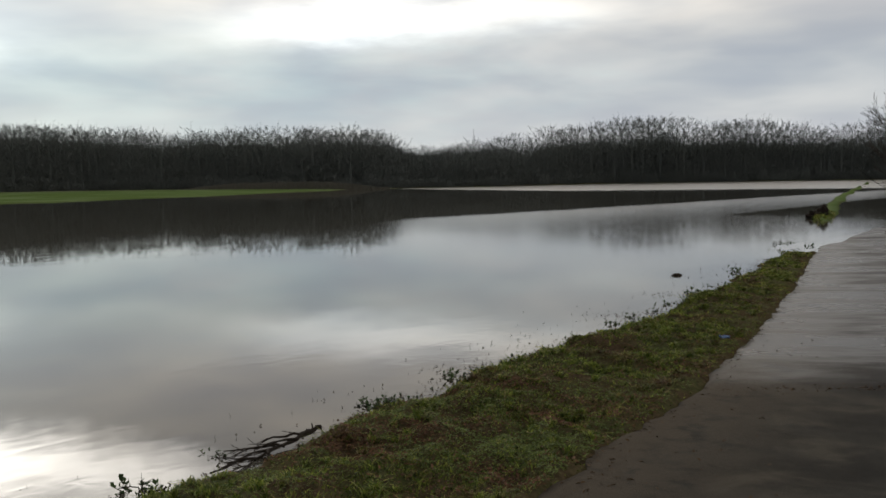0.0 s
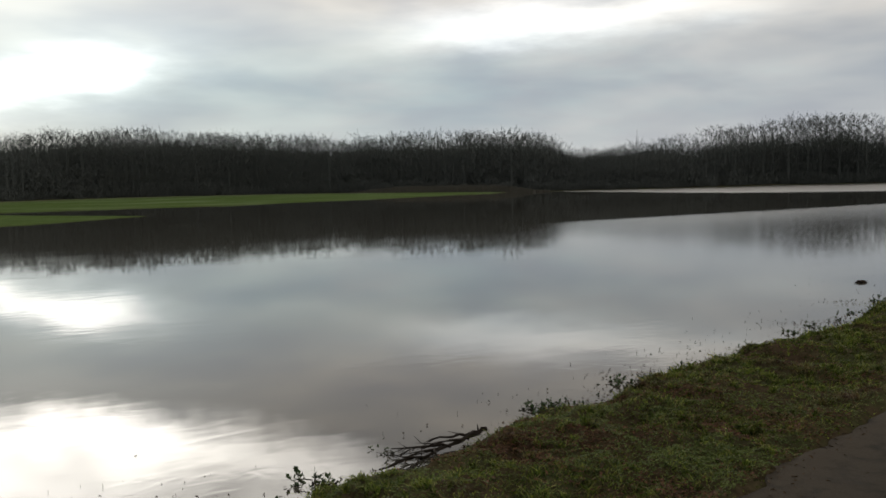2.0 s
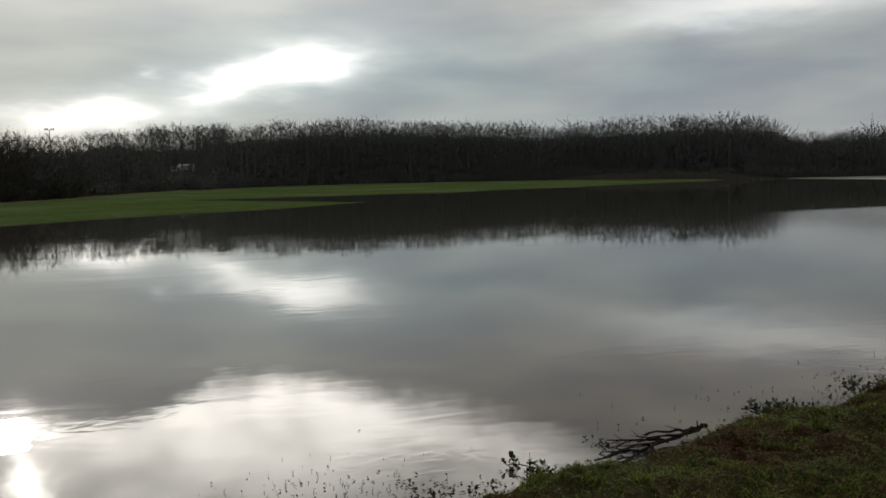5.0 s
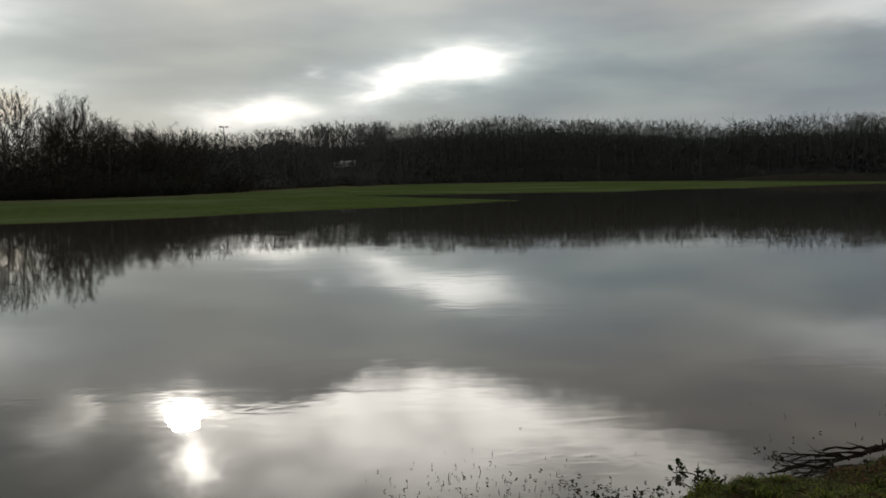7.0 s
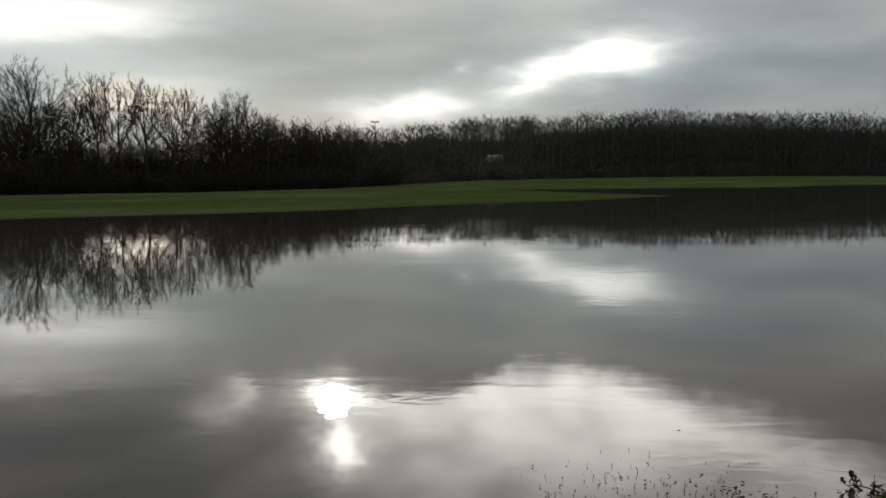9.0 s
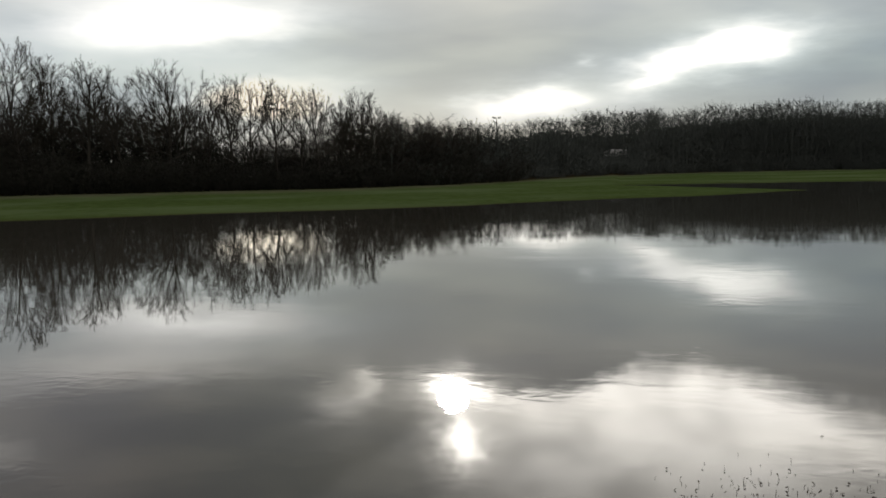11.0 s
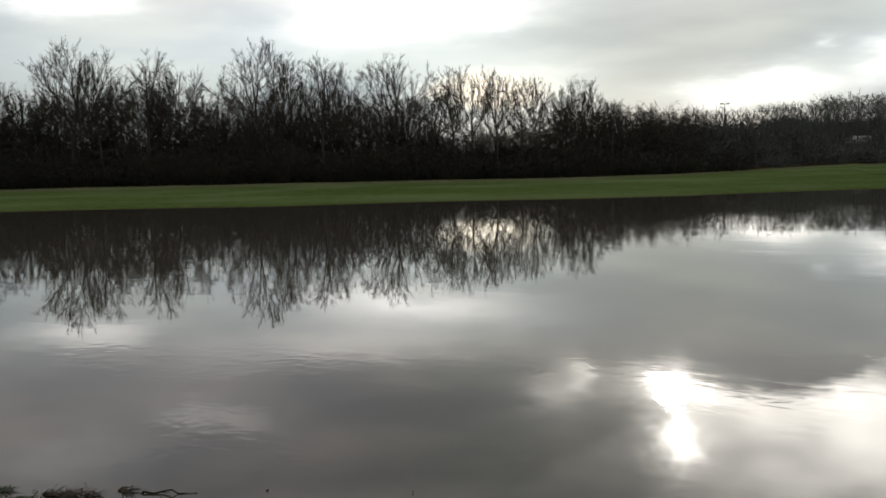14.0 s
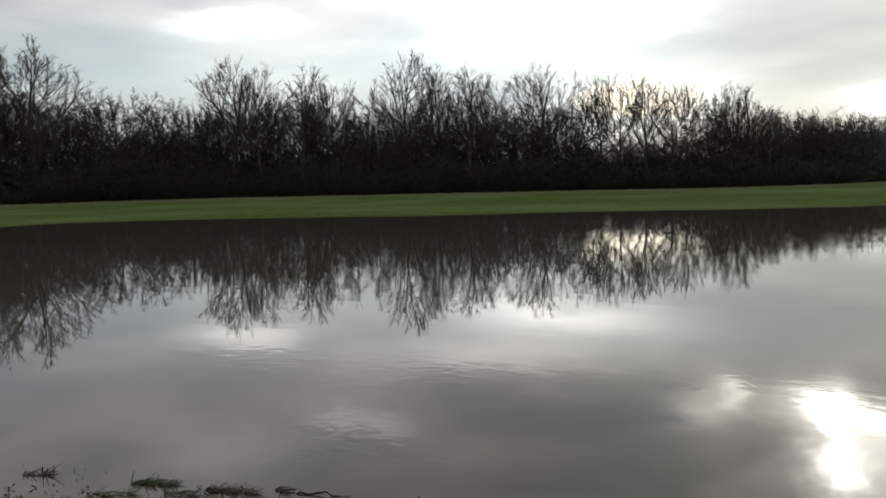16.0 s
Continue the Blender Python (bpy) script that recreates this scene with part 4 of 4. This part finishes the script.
def build_tufts():
    """Coarser tussocks that stand a little above the mown-down grass."""
    q = np.random.RandomState(64)
    n = 900
    y = 3.2 + 18.5 * q.uniform(0, 1, n) ** 1.25
    x = np.interp(y, [p[1] for p in KERB], [p[0] for p in KERB]) - q.uniform(0.1, 3.0, n)
    z, (k, _) = height(x, y), signed(KERB, x, y)
    keep = (z > 0.04) & (k < -0.08) & (waves(x, y, 2.6, 57) > -0.35)
    x, y = x[keep], y[keep]
    blades = q.randint(30, 70, len(x))
    big = np.repeat(q.uniform(0.6, 1.35, len(x)), blades)
    a, out = q.uniform(0, 6.283, len(big)), np.abs(q.normal(0, 0.9, len(big)))
    fx, fy = np.repeat(x, blades) + np.cos(a) * 0.022 * big * out, np.repeat(y, blades) + np.sin(a) * 0.022 * big * out
    h = 0.062 * big * q.uniform(0.5, 1.15, len(big))
    foot = np.column_stack([fx, fy, height(fx, fy) - 0.008])
    lean = np.column_stack([np.cos(a), np.sin(a)]) * (out * 0.9)[:, None] + q.normal(0, 0.3, (len(big), 2))
    wide = (0.0020 + 0.0005 * np.hypot(fx, fy))[:, None] * q.uniform(0.6, 1.2, len(big))[:, None]
    w = np.column_stack([-np.sin(a), np.cos(a), 0 * a]) * wide
    mid = foot + np.column_stack([lean * (h * 0.4)[:, None], h * 0.7])
    tip = foot + np.column_stack([lean * (h * 1.1)[:, None], h * 0.75])
    tri = np.concatenate([np.stack([foot - w, foot + w, mid + w * 0.8], 1), np.stack([foot - w, mid + w * 0.8, mid - w * 0.8], 1), np.stack([mid - w * 0.8, mid + w * 0.8, tip], 1)])
    tagged(part("grass_tussocks", triangles("grass_tussocks", tri), BLADES), "coarse green tussocks standing out of the short bank grass", "grass", kind="stuff")


build_tufts()


# ---- drowned stems and flotsam along the water's edge ----
def build_stems():
    q = np.random.RandomState(71)
    T = []
    nests = [(-3.12, 4.30, 0.22, 40), (-2.92, 4.45, 0.22, 34), (-2.7, 4.62, 0.25, 30), (-2.95, 4.75, 0.3, 26), (-2.5, 4.75, 0.3, 20), (-6.05, 0.0, 0.15, 8), (-6.7, -0.9, 0.12, 16), (-6.35, -0.55, 0.25, 14), (-5.6, 0.7, 0.2, 3),
             (-0.6, 7.6, 0.25, 20), (0.15, 8.5, 0.35, 34), (0.8, 9.7, 0.4, 30), (1.6, 10.8, 0.5, 34), (2.6, 12.2, 0.6, 40), (3.8, 14.2, 0.7, 46),
             (5.0, 16.4, 0.8, 50), (6.4, 19.0, 0.9, 44), (8.0, 21.7, 0.6, 40), (8.9, 22.2, 0.5, 30), (-1.4, 6.4, 0.5, 14), (-1.0, 7.2, 0.5, 12)]
    for cx, cy, spread, n in nests:
        for i in range(n):
            x, y = cx + q.normal(0, spread) , cy + q.normal(0, spread)
            z = float(height(x, y))
            if z > 0.06:
                continue
            grow_k = 1 + 0.04 * math.hypot(x, y)
            h, w = q.uniform(0.003, 0.015) * (2.2 if q.uniform() < (0.22 if y < 5 else 0.12) else 1.0), q.uniform(0.0014, 0.003) * grow_k
            a = q.uniform(0, 6.283)
            foot, tip = Vector((x, y, -0.03)), Vector((x + q.normal(0, 0.008), y + q.normal(0, 0.008), h))
            for b in (a, a + 1.57):
                u = Vector((math.cos(b), math.sin(b), 0)) * w
                T += [(foot - u, foot + u, tip + u * 0.5), (foot - u, tip + u * 0.5, tip - u * 0.5)]
            if q.uniform() < 0.55:
                d = Vector((q.normal(0, 1), q.normal(0, 1), q.uniform(-0.3, 0.6))).normalized() * q.uniform(0.008, 0.018) * grow_k
                v = Vector((q.normal(0, 1), q.normal(0, 1), q.normal(0, 1))).normalized() * 0.006 * grow_k
                T += [(tip, tip + d * 0.5 + v, tip + d), (tip, tip + d, tip + d * 0.5 - v)]
    ob = part("drowned_stems", triangles("drowned_stems", np.array([[tuple(c) for c in t] for t in T])), STEM)
    tagged(ob, "dead weed stems standing in the shallow water", "weeds", kind="stuff")


def flakes(name, spots, mat, label, category, size=(0.012, 0.035), seed=3):
    """Many small curled dead leaves, each a folded pair of quads, at (x, y, z)."""
    q = np.random.RandomState(seed)
    T = []
    for x, y, z in spots:
        a, L = q.uniform(0, 6.283), q.uniform(*size)
        u = Vector((math.cos(a), math.sin(a), q.normal(0, 0.25))) * L
        v = Vector((-math.sin(a), math.cos(a), q.uniform(0.1, 0.9))) * L * 0.5
        v2 = Vector((math.sin(a), -math.cos(a), q.uniform(0.1, 0.9))) * L * 0.5
        p = Vector((x, y, z))
        T += [(p - u, p + v - u * 0.2, p + u), (p - u, p + u, p + v2 + u * 0.1)]
    ob = part(name, triangles(name, np.array([[tuple(c) for c in t] for t in T])), mat)
    return tagged(ob, label, category, kind="stuff")


build_stems()
q = np.random.RandomState(81)
spots = []
poly = WATERLINE[3:18]
for (ax, ay), (bx, by) in zip(poly, poly[1:]):
    L = math.hypot(bx - ax, by - ay)
    n = int(L * 95)
    t, off = q.uniform(0, 1, n), 0.14 - np.abs(q.normal(0, 0.2, n))
    x, y = ax + (bx - ax) * t + (by - ay) / L * off, ay + (by - ay) * t - (bx - ax) / L * off
    spots += list(zip(x, y, np.maximum(0.006, height(x, y) + 0.006)))
for cx, cy, wide, n in ((-6.26, -0.26, 0.06, 40), (-5.96, 0.18, 0.07, 40), (-5.9, 0.02, 0.05, 20), (-5.87, 0.45, 0.02, 14), (-2.4, 4.75, 0.2, 60), (0.2, 8.7, 0.2, 50), (2.6, 12.0, 0.3, 90), (3.6, 14.0, 0.35, 90), (8.3, 21.9, 0.35, 90)):
    x, y = q.normal(cx, wide, n), q.normal(cy, wide * 0.6, n)
    spots += list(zip(x, y, np.maximum(0.006, height(x, y) + 0.006)))
for i in range(60):
    spots.append((4.33 + q.normal(0, 0.06), 16.66 + q.normal(0, 0.06), 0.01 + abs(q.normal(0, 0.02))))
flakes("flotsam", spots, FALLEN, "dark sodden leaves and scraps washed to the water's edge", "debris", (0.006, 0.02), 82)
spots = []
for i in range(150):
    t = q.uniform() ** 0.35
    x, y = 1.9 + 2.0 * t + q.normal(0, 0.06), 7.28 + 0.06 * t + q.normal(0, 0.035 + 0.06 * t)
    spots.append((x, y, 0.0))
for i in range(480):
    t = q.uniform()
    j = 3 + int(q.uniform() * 6)
    (ax, ay), (bx, by) = KERB[j], KERB[j + 1]
    off = q.normal(0.05, 0.12) if i % 4 else abs(q.normal(0, 0.5))
    spots.append((ax + (bx - ax) * t + off * 0.85, ay + (by - ay) * t - off * 0.5, 0.0))
spots = [(x, y, max(0.004, float(path_level(x, y)) + 0.003)) for x, y, _ in spots]
flakes("fallen_leaves", spots, FALLEN, "wet dead leaves left in a line across the path", "leaves", (0.007, 0.022), 83)


n = 76000
seg = 3 + (q.uniform(0, 1, n) ** 1.3 * 5).astype(int)
K, t, off = np.array(KERB), q.uniform(0, 1, n), q.uniform(0.0, 2.6, n)
P = K[seg] + (K[seg + 1] - K[seg]) * t[:, None] + off[:, None] * np.array([-0.87, 0.5])
x, y = P.T
z = height(x, y)
dead = np.sin(3.1 * x + 1.7 * y) + np.sin(5.3 * y - 2.2 * x + 1.0) + 0.9 * np.sin(11.0 * x + 7.0 * y) + q.normal(0, 1.0, n)
P = np.column_stack([x, y, z + 0.01 + 0.018 * q.uniform(0, 1, n)])
spots, green = P[(z > 0.03) & (dead > 0.9)], P[(z > 0.03) & (dead < 0.6)]
flakes("leaf_litter", spots, LITTER, "brown rotting leaf litter caught in the bank's grass", "leaves", (0.007, 0.019), 84)
flakes("ground_cover", green, COVER, "small green clover-like leaves among the grass", "groundcover", (0.005, 0.014), 85)


# ---- weeds ----
def make_weed(seed, stems, reach, size, climb=0.5):
    q = np.random.RandomState(seed)
    V, F, T = [], [], []
    for i in range(stems):
        a = q.uniform(0, 6.283)
        st = grow(q, Vector((q.normal(0, 0.03), q.normal(0, 0.03), -0.05)), Vector((math.cos(a) * 0.9, math.sin(a) * 0.9, climb)), reach * q.uniform(0.5, 1.1), 4, 0.2, -0.06)
        tube(V, F, st, [0.004, 0.0035, 0.003, 0.0025, 0.002], 4)
        for j in range(5):
            p, d = along(st, q.uniform(0.3, 1.0))
            u = (side(q, d, q.uniform(0.5, 1.3)) + Vector((0, 0, 0.1))).normalized() * size * q.uniform(0.6, 1.2)
            v = u.cross(Vector((q.normal(0, 0.4), q.normal(0, 0.4), 1))).normalized() * u.length * 0.36
            up = Vector((0, 0, u.length * 0.12))
            T += [(p, p + u * 0.5 + v + up, p + u), (p, p + u, p + u * 0.5 - v + up)]
    return mesh_from("stems", V, F), triangles("leaves", np.array([[tuple(c) for c in t] for t in T]))


WEEDS = [(-1.90, 5.36, 0.17, 0.042, 12), (-1.80, 5.32, 0.13, 0.038, 8), (-0.62, 7.36, 0.2, 0.045, 12), (-1.60, 6.02, 0.17, 0.032, 10), (-2.02, 4.94, 0.12, 0.03, 8), (-2.12, 4.84, 0.11, 0.03, 8), (-2.24, 4.72, 0.12, 0.03, 8),
         (-2.34, 4.58, 0.10, 0.028, 6), (-0.54, 7.42, 0.17, 0.035, 10), (-0.46, 7.38, 0.14, 0.035, 8), (-0.38, 7.52, 0.14, 0.035, 9), (-0.30, 7.58, 0.13, 0.035, 8), (-0.22, 7.66, 0.13, 0.03, 8), (-0.42, 7.26, 0.13, 0.03, 8),
         (0.06, 8.3, 0.2, 0.045, 12), (0.0, 8.38, 0.12, 0.03, 5), (0.24, 8.42, 0.17, 0.045, 10), (0.36, 8.55, 0.12, 0.035, 7), (0.72, 9.15, 0.16, 0.04, 7),
         (1.5, 10.35, 0.17, 0.045, 8), (2.1, 11.2, 0.18, 0.045, 8), (2.4, 11.7, 0.2, 0.05, 9), (2.9, 12.3, 0.2, 0.05, 8), (3.3, 12.9, 0.2, 0.05, 8), (3.9, 14.1, 0.2, 0.055, 8), (4.5, 15.0, 0.22, 0.055, 8), (5.6, 17.2, 0.24, 0.06, 8), (8.1, 21.5, 0.22, 0.06, 8), (9.1, 22.3, 0.2, 0.05, 7), (9.24, 24.2, 0.3, 0.07, 9), (9.4, 23.2, 0.3, 0.07, 9), (8.9, 24.0, 0.26, 0.06, 7)]
q = np.random.RandomState(95)
poly = WATERLINE[3:18]
for (ax, ay), (bx, by) in zip(poly, poly[1:]):
    L = math.hypot(bx - ax, by - ay)
    for i in range(max(1, int(L * 2.2))):
        t, off = q.uniform(), q.normal(-0.03, 0.14)
        WEEDS.append((ax + (bx - ax) * t + (by - ay) / L * off, ay + (by - ay) * t - (bx - ax) / L * off, q.uniform(0.06, 0.13), q.uniform(0.018, 0.032), 4 + q.randint(4)))
for i, (x, y, reach, size, stems) in enumerate(WEEDS):
    ob = stand("weed", make_weed(100 + i, stems, reach * 0.85, size, 0.7 if i < 7 else 0.45 if i < 28 else 0.3), (STEM, LEAF), ("wood", "foliage"),
               "low leafy green weed growing at the water's edge" if i % 3 else "broad-leaved weed trailing into the flood water", "weed", "weeds along the bank")
    ob.location = (x, y, max(0.0, float(height(x, y))) + 0.01)


# ---- washed-up branches ----
def make_branch(seed, a, b, r, forks):
    q = np.random.RandomState(seed)
    V, F = [], []
    a, b = Vector(a), Vector(b)
    n = 7
    pts = [a.lerp(b, k / n) + Vector(q.normal(0, 0.010, 3)) for k in range(n + 1)]
    tube(V, F, pts, [r * (1 - 0.6 * k / n) for k in range(n + 1)], 7)
    body = mesh_from("stem", V, F)
    twigs = []
    for k in range(forks):
        V, F = [], []
        p, d = along(pts, q.uniform(0.25, 0.9))
        out = side(q, d, q.uniform(0.35, 0.8))
        out.z *= 0.25
        tw = grow(q, p, out, (b - a).length * q.uniform(0.2, 0.42), 4, 0.14, -0.02)
        for w in tw:
            w.z = max(w.z, 0.004)
        tube(V, F, tw, [r * 0.42 * (1 - 0.17 * m) for m in range(5)], 5)
        twigs.append(mesh_from("side_twig", V, F))
    return body, twigs


BRANCHES = [((-0.92, 6.46, 0.06), (-1.08, 6.33, 0.045), 0.019, 2), ((-0.97, 6.40, 0.045), (-1.50, 5.56, 0.01), 0.014, 4), ((-1.00, 6.33, 0.055), (-1.32, 6.17, 0.045), 0.012, 3),
            ((-1.12, 6.10, 0.05), (-1.52, 5.98, 0.035), 0.010, 3), ((-1.04, 6.25, 0.04), (-1.48, 5.68, 0.02), 0.010, 4), ((-1.20, 5.92, 0.05), (-1.18, 5.62, 0.02), 0.009, 2),
            ((-1.08, 6.20, 0.065), (-1.44, 5.83, 0.05), 0.010, 4), ((-1.31, 5.80, 0.04), (-1.27, 5.58, 0.02), 0.007, 1), ((-1.66, 5.20, 0.045), (-1.96, 5.26, 0.05), 0.007, 3),
            ((-5.78, 0.52, 0.008), (-5.63, 0.83, 0.008), 0.007, 2)]
for i, (a, b, r, forks) in enumerate(BRANCHES):
    base = new("dead_branch")
    base.location = a
    shift = Vector(a)
    body, twigs = make_branch(140 + i, a, b, r, forks)
    for me in (body, *twigs):
        me.transform(Matrix.Translation(-shift))
    part("stem", body, DEADWOOD, base)
    for me in twigs:
        part("side_twig", me, DEADWOOD, base)
    tagged(base, "dark wet dead branch washed up on the bank" if i < 9 else "short dark stick floating in the shallows", "branch", "washed-up branches")


# ---- litter, stump ----
def lump(name, size, seed, mat, rough=0.25, cuts=3, flat=0.0):
    bm = bmesh.new()
    bmesh.ops.create_icosphere(bm, subdivisions=cuts, radius=1.0)
    for v in bm.verts:
        n = noise.noise(v.co * 1.6 + Vector((seed, 0, 0))) * rough * 1.6 + noise.noise(v.co * 4.0 + Vector((0, seed, 0))) * rough * 0.6
        v.co = Vector((v.co.x * size[0], v.co.y * size[1], max(v.co.z, -flat if flat else -1) * size[2])) * (1 + n)
    me = bpy.data.meshes.new(name)
    bm.to_mesh(me)
    bm.free()
    return me


def build_stump(p):
    base = new("tree_stump")
    base.location = p
    part("bole", lump("bole", (0.22, 0.21, 0.28), 3.0, DEADWOOD, 0.28, 4), DEADWOOD, base).location = (0.18, 0, 0.24)
    part("root", lump("root", (0.28, 0.2, 0.15), 8.0, DEADWOOD, 0.35, 4), DEADWOOD, base).location = (-0.22, -0.05, 0.13)
    tagged(base, "dark rotten tree stump on the grass verge", "stump")


p = Vector((15.7, 37.6, 0))
p.z = ground_z(p) - 0.05
build_stump(p)

bm = bmesh.new()
bmesh.ops.create_grid(bm, x_segments=14, y_segments=10, size=0.5)
for v in bm.verts:
    c = v.co.copy()
    v.co = Vector((c.x * 0.10, c.y * 0.07, 0.02 + 0.022 * noise.noise(c * 7) + 0.02 * noise.noise(c * 15 + Vector((3, 1, 2)))))
me = bpy.data.meshes.new("wrapper")
bm.to_mesh(me)
bm.free()
wrapper = part("crumpled_wrapper", me, BLUE)
wrapper.location = (3.02, 9.62, float(height(3.02, 9.62)) + 0.02)
solid = wrapper.modifiers.new("thick", "SOLIDIFY")
solid.thickness = 0.003
tagged(wrapper, "crumpled blue plastic wrapper lying on the grass", "litter")


# ---- rafts of drowned grass, and a floating clump ----
def build_raft(x, y, length, turn, n, seed):
    """Limp grass blades and scraps matted together, lying on the water."""
    q = np.random.RandomState(seed)
    T = []
    for i in range(n):
        f = Vector((q.uniform(-0.5, 0.5) * length, q.normal(0, 0.16) * length * 0.35, 0.004))
        a, L = q.normal(0, 0.6), q.uniform(0.04, 0.11)
        d = Vector((math.cos(a), math.sin(a), q.uniform(0.0, 0.22) if i % 9 else q.uniform(0.3, 0.8))) * L
        w = Vector((-math.sin(a), math.cos(a), q.normal(0, 0.4))) * q.uniform(0.0018, 0.0035)
        m = f + d * 0.55 + Vector((0, 0, 0.006))
        T += [(f - w, f + w, m + w), (f - w, m + w, m - w), (m - w, m + w, f + d)]
    ob = part("grass_raft", triangles("grass_raft", np.array([[tuple(c) for c in t] for t in T])), STEM if seed % 2 else LEAF)
    ob.location, ob.rotation_euler = (x, y, 0.0), (0, 0, radians(turn))
    tagged(ob, "limp raft of drowned grass floating by the bank", "debris", "grass rafts")


for i, (x, y, length, turn, n) in enumerate(((-6.26, -0.27, 0.30, 66, 150), (-5.95, 0.17, 0.34, 60, 150), (-6.15, -0.52, 0.28, 70, 70), (-5.86, 0.46, 0.09, 60, 30), (-6.0, -0.12, 0.22, 62, 60), (-6.72, -1.0, 0.2, 70, 60))):
    build_raft(x, y, length, turn, n, 200 + i)
clump = part("floating_clump", lump("clump", (0.085, 0.06, 0.03), 5.0, DEADWOOD, 0.4, 3), DEADWOOD)
clump.location = (4.33, 16.67, 0.008)
tagged(clump, "dark clump of rotten weed floating on the flood", "debris")


# ---- masts and the lorry beyond the wood ----
def cylinder(r0, r1, h, sides=12):
    V, F = [], []
    tube(V, F, [Vector((0, 0, 0)), Vector((0, 0, h * 0.5)), Vector((0, 0, h))], [r0, (r0 + r1) / 2, r1], sides)
    return mesh_from("pole", V, F)


def box(size, bevel=0.03):
    bm = bmesh.new()
    bmesh.ops.create_cube(bm, size=1.0)
    bmesh.ops.scale(bm, vec=size, verts=bm.verts)
    bmesh.ops.bevel(bm, geom=bm.edges[:], offset=bevel, segments=2, affect="EDGES")
    me = bpy.data.meshes.new("box")
    bm.to_mesh(me)
    bm.free()
    return me


def build_floodlight(az_m, r, top):
    p = at(az_m, r)
    p.z = ground_z(p) - 0.2
    base = new("floodlight_mast")
    base.location = p
    base.rotation_euler = (0, 0, radians(az_m))
    h = top - p.z
    part("pole", cylinder(0.12, 0.07, h), STEEL, base)
    part("crossbar", box((1.5, 0.08, 0.08), 0.02), STEEL, base).location = (0, 0, h - 0.06)
    for x in (-0.66, -0.3, 0.3, 0.66):
        lamp = part("lamp_head", box((0.26, 0.2, 0.24), 0.04), STEEL, base)
        lamp.location, lamp.rotation_euler = (x, -0.06, h + 0.12), (radians(-30), 0, 0)
    tagged(base, "tall steel floodlight mast with a crossbar of lamps", "mast")


def build_mast(az_m, r, top):
    p = at(az_m, r)
    p.z = ground_z(p) - 0.2
    h = top - p.z
    base = new("radio_mast")
    base.location = p
    for k in range(3):
        a = k * 2.0944
        leg = part("leg", cylinder(0.07, 0.05, h, 6), STEEL, base)
        leg.location = (0.32 * math.cos(a), 0.32 * math.sin(a), 0)
    V, F = [], []
    for k in range(int(h / 0.8)):
        c = [Vector((0.32 * math.cos(j * 2.0944), 0.32 * math.sin(j * 2.0944), k * 0.8 + (0.8 if (j + k) % 2 else 0))) for j in range(4)]
        for j in range(3):
            tube(V, F, [c[j], c[j + 1]], [0.03, 0.03], 4)
    part("bracing", mesh_from("bracing", V, F), STEEL, base)
    part("aerial", cylinder(0.05, 0.03, 2.0, 6), STEEL, base).location = (0, 0, h)
    tagged(base, "thin grey lattice mast rising above the far trees", "mast")


def build_lorry(az_m, r):
    p = at(az_m, r)
    p.z = ground_z(p)
    base = new("lorry")
    base.location = p
    base.rotation_euler = (0, 0, radians(az_m + 4))
    part("box_body", box((3.8, 2.3, 1.9), 0.05), WHITE, base).location = (0.4, 0, 1.9)
    part("chassis", box((6.2, 0.9, 0.22), 0.03), RUBBER, base).location = (0, 0, 0.72)
    cab = part("cab", box((1.5, 2.1, 1.7), 0.14), WHITE, base)
    cab.location = (-2.45, 0, 1.55)
    glass = part("side_window", box((0.8, 0.04, 0.6), 0.015), CABGLASS, cab)
    glass.location = (0, -1.06, 0.35)
    screen = part("windscreen", box((0.04, 1.8, 0.7), 0.015), CABGLASS, cab)
    screen.location = (-0.76, 0, 0.35)
    for x in (-2.4, 1.9):
        for y in (-0.95, 0.95):
            w = part("wheel", cylinder(0.46, 0.46, 0.28, 20), RUBBER, base)
            w.location, w.rotation_euler = (x, y + 0.14, 0.46), (radians(90), 0, 0)
    tagged(base, "pale grey box lorry parked on the road beyond the trees", "lorry")


build_floodlight(46.88, 165.0, 1.85 + 165 * math.tan(radians(3.25)))
build_mast(-1.98, 285.0, 1.85 + 285 * math.tan(radians(2.75)))
build_lorry(39.4, 232.0)


def build_van(az_m, r):
    p = at(az_m, r)
    p.z = ground_z(p)
    base = new("van")
    base.location = p
    base.rotation_euler = (0, 0, radians(az_m - 3))
    part("van_body", box((3.6, 1.9, 1.55), 0.16), WHITE, base).location = (0.3, 0, 1.25)
    nose = part("bonnet", box((1.3, 1.8, 0.8), 0.16), WHITE, base)
    nose.location = (-1.95, 0, 0.88)
    part("side_window", box((0.7, 0.04, 0.5), 0.015), CABGLASS, base).location = (-1.0, -0.95, 1.6)
    for x in (-1.7, 1.3):
        for y in (-0.8, 0.8):
            w = part("wheel", cylinder(0.34, 0.34, 0.2, 18), RUBBER, base)
            w.location, w.rotation_euler = (x, y + 0.1, 0.34), (radians(90), 0, 0)
    tagged(base, "pale grey van parked on the road behind the bare trees", "van")


build_van(35.75, 228.0)
